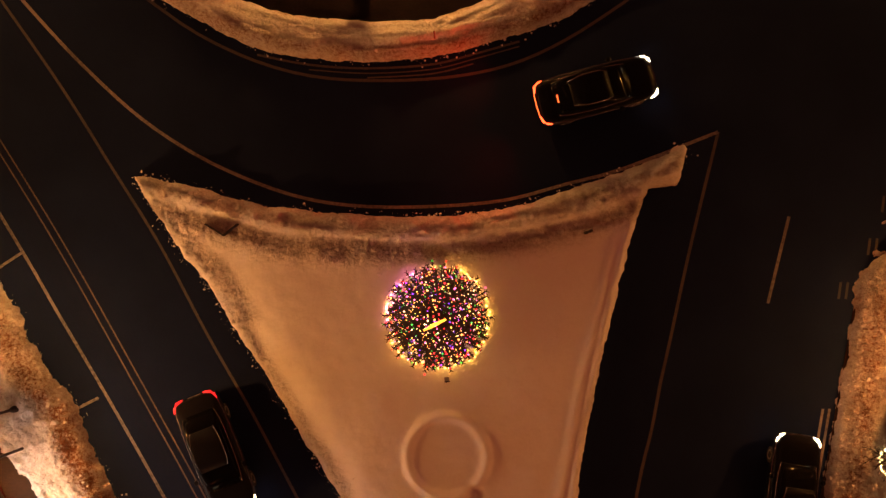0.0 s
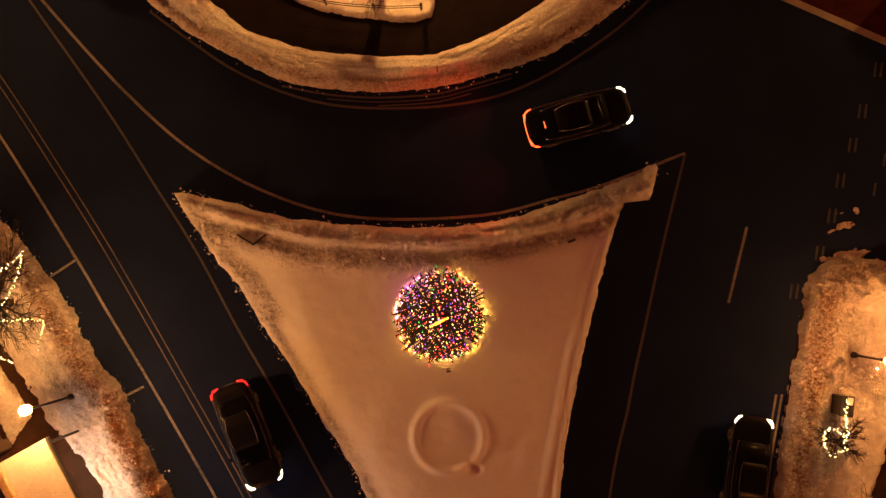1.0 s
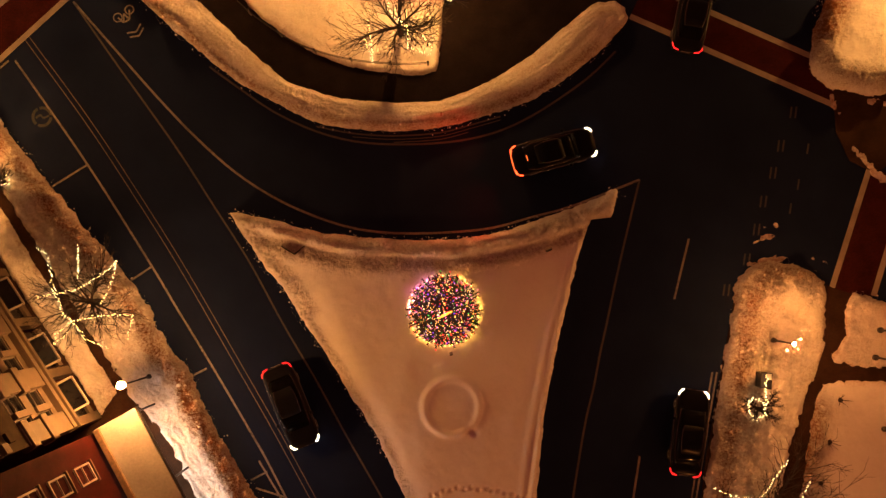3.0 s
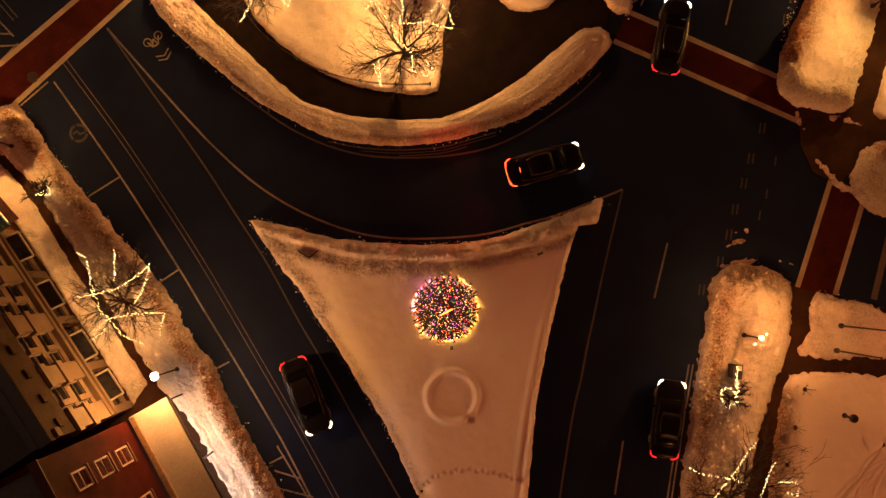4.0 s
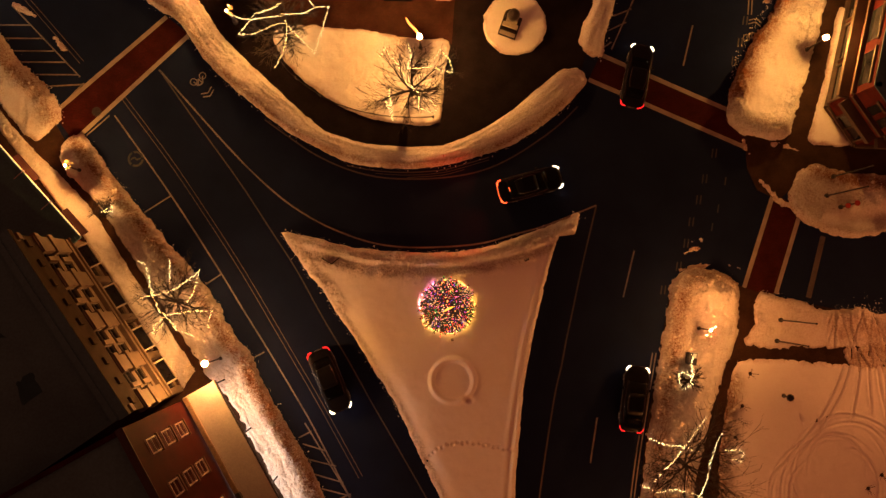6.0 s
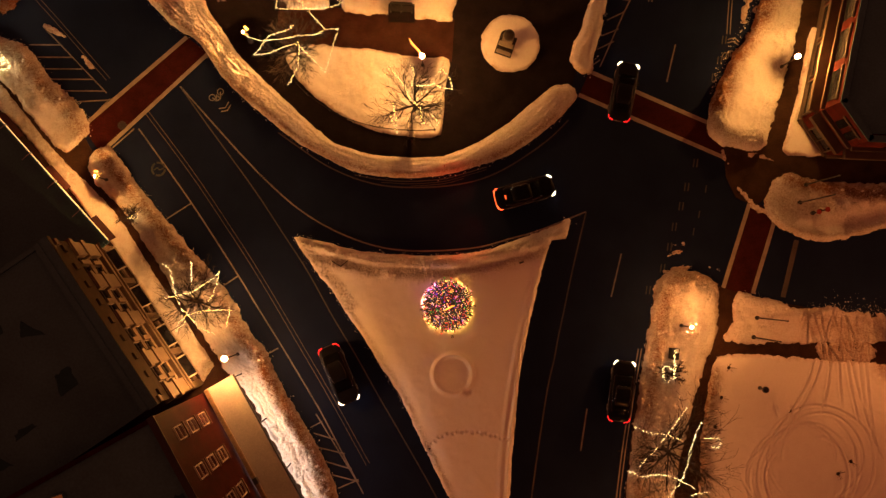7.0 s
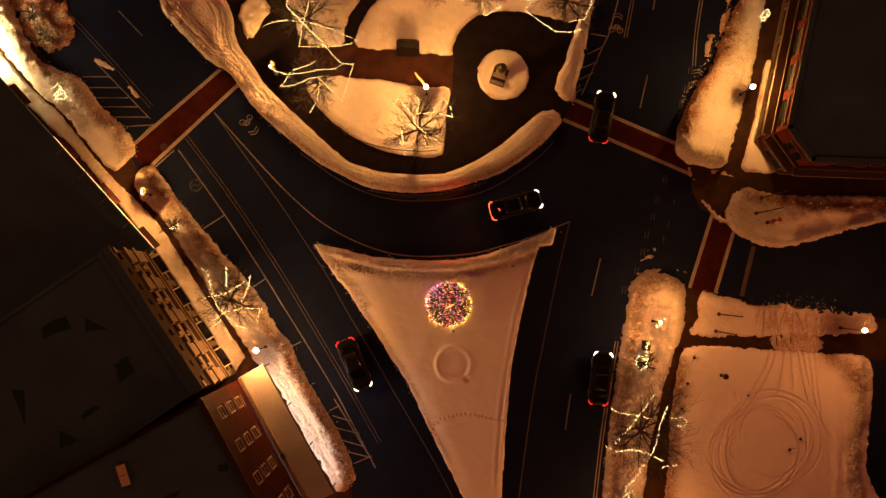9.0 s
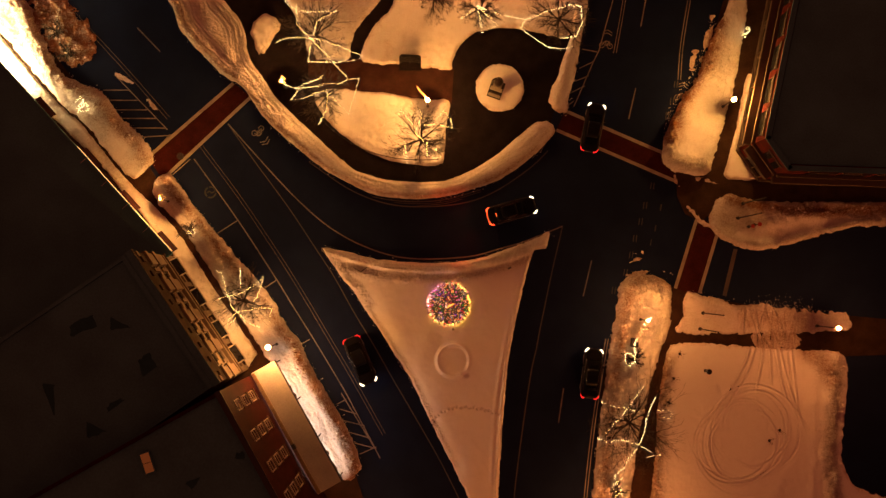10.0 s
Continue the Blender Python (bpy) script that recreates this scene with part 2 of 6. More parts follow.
def ball(radius, at, bm=None, sub=2, squash=1.0):
    bm = bm or bmesh.new()
    r = bmesh.ops.create_icosphere(bm, subdivisions=sub, radius=radius)
    bmesh.ops.transform(bm, matrix=Matrix.Translation(at) @ Matrix.Diagonal((1, 1, squash, 1)), verts=r["verts"])
    return bm


def tube_data(paths, sides=5):
    """Vertices and faces of tapered tubes along paths of (point, radius)."""
    verts, faces = [], []
    for path in paths:
        base = len(verts)
        n = len(path)
        for i, (p, r) in enumerate(path):
            a, b = path[max(i - 1, 0)][0], path[min(i + 1, n - 1)][0]
            d = (Vector(b) - Vector(a)).normalized()
            u = d.orthogonal().normalized()
            w = d.cross(u)
            for k in range(sides):
                t = 2 * math.pi * k / sides
                verts.append(Vector(p) + r * (math.cos(t) * u + math.sin(t) * w))
        for i in range(n - 1):
            for k in range(sides):
                q, s = base + i * sides, (k + 1) % sides
                faces.append((q + k, q + s, q + sides + s, q + sides + k))
        faces.append(tuple(base + k for k in reversed(range(sides))))
        faces.append(tuple(base + (n - 1) * sides + k for k in range(sides)))
    return verts, faces


def tube(name, points, radius, material, parent=None, sides=6, label=""):
    v, f = tube_data([[(p, radius) for p in points]], sides)
    ob = mesh_object(name, v, f, material, True)
    if parent:
        ob.parent = parent
    if label:
        ob["label"] = label
    return ob


def smooth_line(points, step=0.5, closed=False):
    """Catmull-Rom through the points of a plan, at even steps."""
    p = [np.array(q, float) for q in points]
    n = len(p)
    out = []
    for i in range(n if closed else n - 1):
        if closed:
            a, b, c, d = p[i - 1], p[i], p[(i + 1) % n], p[(i + 2) % n]
        else:
            a, b, c, d = p[max(i - 1, 0)], p[i], p[i + 1], p[min(i + 2, n - 1)]
        k = max(1, int(np.linalg.norm(c - b) / step))
        for j in range(k):
            t = j / k
            out.append(0.5 * (2 * b + (c - a) * t + (2 * a - 5 * b + 4 * c - d) * t * t + (3 * b - a - 3 * c + d) * t ** 3))
    if not closed:
        out.append(p[-1])
    return np.array(out)


def slab(name, outline, z0, z1, material, label="", category="", kind="structure", step=0.0):
    """A flat slab with the plan's outline."""
    pts = smooth_line(outline, step, True) if step else np.array(outline, float)
    bm = bmesh.new()
    vs = [bm.verts.new((x, y, z1)) for x, y in pts]
    f = bm.faces.new(vs)
    f.normal_update()
    if f.normal.z < 0:
        f.normal_flip()
    r = bmesh.ops.extrude_face_region(bm, geom=[f])
    low = [g for g in r["geom"] if isinstance(g, bmesh.types.BMVert)]
    for v in low:
        v.co.z = z0
    bmesh.ops.triangulate(bm, faces=bm.faces[:])
    bmesh.ops.recalc_face_normals(bm, faces=bm.faces[:])
    ob = part(name, bm, material)
    return tagged(ob, label, category, "", kind)


def ribbon(points, width, z=0.006, thick=0.004, step=0.5):
    pts = smooth_line(points, step) if len(points) > 2 else np.array(points, float)
    d = np.gradient(pts, axis=0)
    d /= np.linalg.norm(d, axis=1)[:, None] + 1e-9
    nrm = np.stack([-d[:, 1], d[:, 0]], 1) * width / 2
    bm = bmesh.new()
    rows = [[bm.verts.new((*(p + s * q), zz)) for s in (-1, 1) for zz in (z, z + thick)] for p, q in zip(pts, nrm)]
    for a, b in zip(rows, rows[1:]):
        bm.faces.new((a[1], b[1], b[3], a[3]))
        bm.faces.new((a[0], b[0], b[1], a[1]))
        bm.faces.new((a[3], b[3], b[2], a[2]))
    bmesh.ops.recalc_face_normals(bm, faces=bm.faces[:])
    return bm


# ---------------------------------------------------------------- snow
def lattice(ix, iy, seed):
    h = (ix * 374761393 + iy * 668265263 + seed * 974634777) & 0xFFFFFFFF
    h = ((h ^ (h >> 13)) * 1274126177) & 0xFFFFFFFF
    return ((h ^ (h >> 16)) & 0xFFFF) / 32767.5 - 1.0


def vnoise(x, y, size, seed=0):
    x, y = x / size, y / size
    ix, iy = np.floor(x).astype(np.int64), np.floor(y).astype(np.int64)
    fx, fy = x - ix, y - iy
    fx, fy = fx * fx * (3 - 2 * fx), fy * fy * (3 - 2 * fy)
    a = lattice(ix, iy, seed) * (1 - fx) + lattice(ix + 1, iy, seed) * fx
    b = lattice(ix, iy + 1, seed) * (1 - fx) + lattice(ix + 1, iy + 1, seed) * fx
    return a * (1 - fy) + b * fy


def fbm(x, y, size, seed=0, octaves=4):
    return sum(vnoise(x, y, size / 2 ** k, seed + 17 * k) * 0.55 ** k for k in range(octaves))


def chunks(x, y, size, seed=0):
    """Broken lumps: high in the middle of random cells, low where they meet."""
    ix, iy = np.floor(x / size).astype(np.int64), np.floor(y / size).astype(np.int64)
    best = np.full(x.shape, 9.0)
    for a in (-1, 0, 1):
        for b in (-1, 0, 1):
            cx = ix + a + 0.5 + 0.45 * lattice(ix + a, iy + b, seed)
            cy = iy + b + 0.5 + 0.45 * lattice(ix + a, iy + b, seed + 31)
            tall = 0.25 * lattice(ix + a, iy + b, seed + 57)
            best = np.minimum(best, np.hypot(x / size - cx, y / size - cy) - tall)
    return 0.6 - best


def line_distance(px, py, pts, closed=False):
    best = np.full(px.shape, 1e9)
    ends = np.roll(pts, -1, 0) if closed else pts[1:]
    for (ax, ay), (bx, by) in zip(pts, ends):
        dx, dy = bx - ax, by - ay
        t = np.clip(((px - ax) * dx + (py - ay) * dy) / (dx * dx + dy * dy + 1e-12), 0, 1)
        best = np.minimum(best, (px - ax - t * dx) ** 2 + (py - ay - t * dy) ** 2)
    return np.sqrt(best)


def inside(px, py, pts):
    r = np.zeros(px.shape, bool)
    for (ax, ay), (bx, by) in zip(pts, np.roll(pts, -1, 0)):
        if ay == by:
            continue
        r ^= ((ay > py) != (by > py)) & (px < (bx - ax) * (py - ay) / (by - ay) + ax)
    return r


def smoothstep(v):
    v = np.clip(v, 0, 1)
    return v * v * (3 - 2 * v)


def snow(name, outline, label, plateau=0.3, edge=0.5, res=0.15, ridges=(), rough=0.03, ragged=0.12, detail=None, step=0.6,
         base=0.05, slush=0.15, trod=0.0, comb=0.0, soiled=0.7):
    """Lying snow: a height field over the plan's outline. ridges: (line, height, width, lumps, dirt)."""
    pts = smooth_line(outline, step, True) if step else np.array(outline, float)
    lo, hi = pts.min(0) - res, pts.max(0) + res
    gx, gy = np.arange(lo[0], hi[0] + res, res), np.arange(lo[1], hi[1] + res, res)
    X, Y = np.meshgrid(gx, gy)
    seed = sum(map(ord, name)) % 97 + len(outline)
    X = X + 0.35 * res * vnoise(X, Y, res * 1.1, 5)
    Y = Y + 0.35 * res * vnoise(X, Y, res * 1.1, 9)
    d = line_distance(X, Y, pts, True) * np.where(inside(X, Y, pts), 1, -1)
    d = d + ragged * (fbm(X, Y, 0.7, seed + 3) + 0.0) + min(0.06, 0.6 * ragged) * fbm(X, Y, 0.24, seed + 4, 3)
    rise = np.clip(d / (0.7 * edge), 0, 1)
    rise = 1 - (1 - rise) ** 2
    h = plateau * (1 + 0.12 * fbm(X, Y, 3.0, seed)) + rough * fbm(X, Y, 0.5, seed + 1)
    # soil splashed from the road along the foot
    dirt = np.maximum(slush, soiled * np.exp(-(np.maximum(d, 0) / 0.28) ** 2) * (0.65 + 0.5 * fbm(X, Y, 0.8, seed + 2)))
    broken = np.zeros(X.shape)
    # crumbs gather along every broken edge
    churn = 0.30 * np.exp(-(d / 0.30) ** 2)
    for line, high, width, lumps, grime in ridges:
        g = np.exp(-(line_distance(X, Y, smooth_line(line, 0.8)) / width) ** 2)
        h = h + g * (high * (1 + 0.35 * fbm(X, Y, 1.6, seed + 5)) + lumps * (0.6 * fbm(X, Y, 0.9, seed + 6) + 0.5 * chunks(X, Y, 0.30, seed + 8) + 0.65 * chunks(X, Y, 0.15, seed + 9)))
        dirt = np.maximum(dirt, g * grime)
        broken = np.maximum(broken, g * min(1.0, lumps / 0.3) * (lumps > 0.09))
        churn = np.maximum(churn, g * min(1.0, lumps / 0.22))
    if comb:
        # long scrapes of the plough blade, running with the edge
        wander = 0.45 * fbm(X, Y, 7.0, seed + 41)
        scrape = vnoise(d + 0.10 * fbm(X, Y, 2.5, seed + 43), wander, 0.15, seed + 42) + 0.7 * vnoise(d, wander, 0.075, seed + 44)
        near = np.exp(-(np.maximum(d - 1.4, 0) / 0.6) ** 2)
        h = h + comb * near * scrape
        churn = np.maximum(churn, near * min(0.55, comb * 6))
        dirt = np.maximum(dirt, np.clip(near * (0.25 + 0.75 * vnoise(d, wander, 0.33, seed + 45)), 0, 1) * min(0.6, comb * 4))
    if trod:
        # patches broken up by feet and shovels
        worn = smoothstep(fbm(X, Y, 2.6, seed + 21) * 1.3 + 0.45)
        broken = np.maximum(broken, worn * min(1.0, trod * 2.5))
        churn = np.maximum(churn, (0.25 + 0.75 * worn) * min(1.0, trod * 5.0))
        h = h + trod * worn * (chunks(X, Y, 0.42, seed + 22) + 0.6 * chunks(X, Y, 0.2, seed + 23) - 0.3)
        dirt = np.maximum(dirt, 0.35 * worn * np.clip(0.3 + vnoise(X, Y, 0.8, seed + 24), 0, 1))
    if detail:
        h = h + detail(X, Y)
    Z = np.where(d > -res * 0.6, base - 0.04 + rise * np.maximum(h, 0.03), base - 0.1)
    keep = d > -res * 0.7
    ny, nx = X.shape
    idx = np.arange(ny * nx).reshape(ny, nx)
    cell = keep[:-1, :-1] | keep[1:, :-1] | keep[:-1, 1:] | keep[1:, 1:]
    quads = np.stack([idx[:-1, :-1], idx[:-1, 1:], idx[1:, 1:], idx[1:, :-1]], -1)[cell]
    used, inv = np.unique(quads, return_inverse=True)
    co = np.stack([X.ravel(), Y.ravel(), Z.ravel()], 1)[used]
    quads = inv.reshape(-1, 4)
    grime_at, churn_at = np.clip(dirt.ravel()[used], 0, 1.6), np.clip(churn.ravel()[used], 0, 1)
    # frozen clods thrown up by the plough, half sunk in the broken snow
    rng = np.random.default_rng(seed)
    chance = (broken * smoothstep(d / 0.3)).ravel()[used] * 9.0 * res * res
    spots = np.flatnonzero(rng.random(len(co)) < chance)
    corner = np.array([(a, b, c) for c in (-1, 1) for a, b in ((-1, -1), (1, -1), (1, 1), (-1, 1))], float)
    sides = np.array([(0, 3, 2, 1), (4, 5, 6, 7), (0, 1, 5, 4), (1, 2, 6, 5), (2, 3, 7, 6), (3, 0, 4, 7)])
    plain = len(quads)
    if len(spots):
        n = len(spots)
        size = 0.024 + 0.07 * rng.random(n) ** 2.5
        k = corner[None] * size[:, None, None] * rng.uniform(0.5, 1.25, (n, 8, 3))
        a = rng.uniform(0, 6.283, n)
        tip = rng.uniform(-0.5, 0.5, (n, 2))
        kx = k[:, :, 0] * np.cos(a)[:, None] - k[:, :, 1] * np.sin(a)[:, None]
        ky = k[:, :, 0] * np.sin(a)[:, None] + k[:, :, 1] * np.cos(a)[:, None]
        kz = k[:, :, 2] + kx * tip[:, :1] + ky * tip[:, 1:]
        clods = np.stack([kx, ky, kz + size[:, None] * 0.35], 2) + co[spots][:, None]
        quads = np.concatenate([quads, (len(co) + 8 * np.arange(n)[:, None, None] + sides[None]).reshape(-1, 4)])
        grime_at = np.concatenate([grime_at, np.repeat(grime_at[spots] * rng.uniform(0.0, 1.0, n), 8)])
        churn_at = np.concatenate([churn_at, np.full(8 * n, 0.3)])
        co = np.concatenate([co, clods.reshape(-1, 3)])
    me = bpy.data.meshes.new(name)
    me.vertices.add(len(co))
    me.vertices.foreach_set("co", co.ravel())
    me.loops.add(quads.size)
    me.loops.foreach_set("vertex_index", quads.ravel().astype(np.int32))
    me.polygons.add(len(quads))
    me.polygons.foreach_set("loop_start", np.arange(0, quads.size, 4, dtype=np.int32))
    me.polygons.foreach_set("use_smooth", np.arange(len(quads)) < plain)
    me.update(calc_edges=True)
    at = me.attributes.new("slush", "FLOAT", "POINT")
    at.data.foreach_set("value", grime_at)
    at = me.attributes.new("churn", "FLOAT", "POINT")
    at.data.foreach_set("value", churn_at)
    me.materials.append(SNOW)
    return tagged(new(name, me), label, "snow", "", "stuff")


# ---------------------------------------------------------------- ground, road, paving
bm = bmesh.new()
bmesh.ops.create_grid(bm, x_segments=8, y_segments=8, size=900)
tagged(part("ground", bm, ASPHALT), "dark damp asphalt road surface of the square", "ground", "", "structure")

CENTRE_OUT = [(-29.88, 33.47), (-27.32, 29.25), (-26.74, 27.38), (-25.62, 25.86), (-23.81, 23.96), (-22.34, 22.44), (-20.48, 21.32), (-18.63, 18.53), (-16.65, 16.51), (-15.09, 15.17), (-13.52, 13.86), (-11.98, 12.80), (-10.17, 11.80), (-8.09, 10.82), (-6.01, 10.42), (-3.67, 10.27), (-1.09, 10.43), (0.57, 10.84), (2.41, 11.36), (4.24, 12.06), (6.07, 13.22), (7.91, 14.64), (8.96, 15.69), (9.75, 16.74)]
CENTRE_IN = [(9.00, 17.75), (8.06, 17.67), (7.42, 17.28), (5.83, 15.98), (4.26, 14.67), (2.43, 13.51), (0.59, 12.59), (-0.96, 12.03), (-2.62, 11.91), (-4.20, 11.92), (-6.51, 12.13), (-8.33, 12.64), (-10.17, 13.44), (-12.79, 15.85), (-15.34, 18.27), (-17.52, 20.56), (-18.61, 22.40), (-19.92, 24.30), (-20.45, 27.31), (-22.31, 29.94), (-24.60, 33.40)]
MEDIAN = [(12.21, 33.01), (11.44, 26.30), (10.74, 24.08), (9.99, 21.86), (9.25, 20.48), (9.23, 19.37), (9.93, 18.65), (10.92, 18.52), (11.05, 19.63), (11.47, 21.29), (12.06, 23.79), (12.54, 26.29), (13.26, 29.64), (13.88, 32.99)]

inner = smooth_line(CENTRE_OUT, 1.0)
slab("pavement_centre", [(-26.5, 33.5)] + [tuple(p + np.array((0.0, 0.55))) for p in inner[3:-1]] + [(9.5, 18.2), (10.4, 20.5), (11.6, 26), (12.6, 33.5)],
     -0.2, 0.06, WALK, "damp dark brown paved plaza of the small park", "pavement")

slab("pavement_path", [(-14.09, 24.52), (-12.60, 24.28), (-9.01, 23.96), (-0.03, 22.97), (-0.29, 19.53), (-4.64, 19.91), (-11.24, 20.82), (-13.11, 20.67), (-14.27, 21.57)], 0.02, 0.075, brick_material("red_brown_pavers", (0.055, 0.024, 0.018), (0.045, 0.02, 0.015), (0.03, 0.017, 0.014), 4.0),
     "red-brown brick path across the park", "path")
WEST_KERB = [(-47.72, 34.78), (-42.15, 30.51), (-38.80, 25.45), (-36.03, 21.81), (-34.37, 20.79), (-32.43, 18.33), (-30.50, 16.48), (-29.51, 14.65), (-28.58, 12.76), (-26.11, 10.76), (-23.91, 7.99), (-21.73, 5.22), (-19.55, 2.74), (-17.92, 0.54), (-16.29, -2.20), (-15.21, -3.57), (-14.40, -5.48), (-12.51, -8.74), (-10.90, -11.46), (-9.84, -14.16), (-9.63, -15.62), (-8.78, -18.41), (-7.20, -22.60)]
slab("pavement_west", [tuple(p) for p in smooth_line(WEST_KERB, 1.0) - np.array((0.35, 0.2))] + [(-12.5, -24), (-22, -8), (-30, 6), (-52, 28), (-52, 36)],
     -0.2, 0.07, FOOTWAY, "dark trodden pavement beside the shops", "pavement")
slab("pavement_north_east", [(27.50, 32.85), (24.63, 23.37), (21.78, 18.96), (20.73, 16.20), (20.57, 14.00), (21.37, 12.88), (21.48, 10.13), (22.21, 8.47), (23.73, 7.74), (24.96, 8.72), (26.25, 9.97), (31.44, 9.03), (45.68, 8.77), (45.81, 12.62), (32.69, 14.97), (33.16, 32.79)],
     -0.2, 0.06, FOOTWAY, "dark red-brown paved corner and footway", "pavement")
slab("pavement_east", [(16.84, 2.45), (18.42, 2.49), (21.13, 1.26), (22.21, 0.92), (24.11, 0.35), (29.00, -0.57), (36.62, -1.42), (40.97, -1.90), (45.34, -1.95), (45.23, -5.32), (37.33, -5.45), (36.62, -11.28), (36.35, -15.05), (37.24, -17.85), (44.75, -20.23), (44.61, -24.51), (12.33, -24.15), (12.64, -18.65), (13.04, -14.25), (13.80, -8.33), (14.64, -4.00), (15.48, 0.34)],
     -0.2, 0.06, FOOTWAY, "dark paved footways crossing the snowy corner plaza", "pavement")


def crosswalk(quad, number, width=0.32):
    """Red pavers between two pale bands: quad runs along one long side and back along the other."""
    a, b, c, d = (np.array(p) for p in quad)
    slab("road_crosswalk_%d" % number, [a, b, c, d], -0.1, 0.006, RED_PAVER, "dark red brick crosswalk with pale concrete edge bands", "crosswalk")
    for k, (p, q) in enumerate(((a, b), (d, c))):
        ob = part("trim_crosswalk_band", ribbon([p, q], width, 0.008, 0.006), BORDER)
        tagged(ob, "pale concrete band along the brick crosswalk", "crosswalk edge", "crosswalk bands", "structure")


crosswalk([(-29.84, 14.54), (-21.48, 21.76), (-19.78, 20.41), (-28.30, 12.49)], 1)
crosswalk([(10.76, 18.69), (20.47, 14.33), (21.89, 11.44), (9.85, 16.82)], 2)
crosswalk([(23.41, 8.24), (20.96, 0.93), (23.41, 0.80), (25.47, 7.12)], 3)


def line(points, width=0.12, material=None, label="worn white road line", step=0.6):
    ob = part("road_line", ribbon(points, width, 0.005, 0.004, step), material or PAINT)
    return tagged(ob, label, "road marking", "road markings", "structure")


line([(-25.31, 14.41), (-21.11, 8.44), (-17.37, 2.61), (-15.94, 0.24), (-13.91, -3.05), (-11.57, -6.99), (-10.50, -8.90), (-7.57, -14.60)], 0.12, label="worn white parking lane line")
for s in (-0.13, 0.13):
    line([(x + s, y + s * 0.55) for x, y in [(-24.67, 15.72), (-21.16, 10.96), (-18.39, 6.83), (-15.68, 2.57), (-12.39, -3.05), (-10.12, -6.98), (-7.20, -12.30)]], 0.06, YELLOW, "worn double yellow centre line")
    line([(x + s, y + s * 0.7) for x, y in [(-39.39, 31.33), (-38.28, 30.19), (-34.39, 25.96), (-31.62, 22.87), (-27.76, 18.39)]], 0.06, YELLOW, "worn double yellow centre line")
    line([(x + s, y) for x, y in [(14.38, -3.46), (13.59, -7.79), (12.86, -12.10), (12.05, -18.27), (11.71, -22.81)]], 0.1, label="worn double white line beside the kerb")
    line([(x + s, y) for x, y in [(23.11, 29.53), (22.29, 25.07), (21.95, 21.62)]], 0.09, label="worn double white cycle lane line")
    line([(x + s, y) for x, y in [(16.94, 30.72), (16.44, 27.93), (15.71, 24.31)]], 0.08, label="worn double white cycle lane line")
line([(-22.02, 17.78), (-19.64, 14.37), (-16.18, 9.55), (-13.82, 5.92), (-11.89, 2.90), (-9.94, -0.65), (-8.09, -3.78), (-6.34, -6.96), (-4.42, -10.30), (-1.70, -15.20), (0.90, -20.60)], 0.11, FAINT, label="worn edge line beside the snowy island")
line([(-22.02, 17.78), (-18.70, 14.00), (-16.90, 11.98), (-15.00, 10.00), (-12.75, 7.99), (-10.43, 6.47), (-8.13, 5.41), (-5.91, 4.72), (-3.57, 4.44), (-0.63, 4.47), (1.94, 4.73), (4.20, 5.34), (6.46, 5.95), (10.29, 7.44)], 0.13, label="worn curved edge line round the island")
line([(-14.20, 14.00), (-12.44, 12.72), (-10.50, 11.39), (-8.19, 10.30), (-5.96, 9.69), (-3.60, 9.50), (-0.64, 9.61), (1.94, 10.11), (4.22, 11.12), (6.58, 12.65), (7.90, 13.70), (9.00, 14.80)], 0.12, FAINT, label="worn curved line round the park bank")
line([(10.29, 7.44), (9.13, 2.81), (8.33, -0.73), (7.90, -2.59), (7.58, -4.22), (6.98, -6.74), (6.05, -12.30), (5.20, -18.30), (4.90, -22.70)], 0.12, FAINT, label="worn edge line beside the traffic lane")
DASH = [(13.04, 4.08), (12.16, 0.65), (10.11, -8.13), (9.56, -11.42), (17.68, 20.84), (16.91, 17.79), (-30.81, 27.32), (-28.59, 24.95), (18.85, 29.58), (18.30, 26.90)]
for k in range(0, len(DASH), 2):
    line(DASH[k:k + 2], 0.12, label="white lane dash")
for x, y in [(19.14, 11.25), (18.39, 9.34), (17.92, 7.80), (17.34, 6.17), (16.93, 4.58), (16.35, 2.89), (15.17, 1.16), (20.77, 18.14), (21.24, 19.52), (21.66, 21.18)]:
    for s in (-0.14, 0.14):
        line([(x + s, y + 0.33), (x + s - 0.1, y - 0.33)], 0.10, material=GHOST, label="short paired white lane marks")
for x, y in [(19.34, 7.13), (18.87, 5.77), (19.92, 9.16)]:
    line([(x, y + 0.3), (x - 0.1, y - 0.3)], 0.1, material=GHOST, label="short white lane mark")
HATCH = [(-33.00, 22.72), (-27.87, 17.28), (-34.10, 21.23), (-31.51, 21.20), (-33.54, 20.23), (-30.68, 20.19), (-32.99, 19.28), (-29.85, 19.24), (-32.27, 18.44), (-28.97, 18.40), (-31.33, 17.49), (-28.03, 17.45), (-30.50, 16.59), (-27.48, 16.73), (-27.59, 16.84), (-29.29, 15.09)]
HATCH += [(-11.26, -8.33), (-7.99, -13.75), (-11.70, -9.40), (-10.78, -8.93), (-11.43, -9.84), (-9.81, -10.34), (-11.44, -10.86), (-9.00, -11.48), (-10.90, -11.95), (-8.47, -12.67), (-10.10, -13.08), (-7.93, -13.65), (-9.56, -14.17), (-7.93, -13.49)]
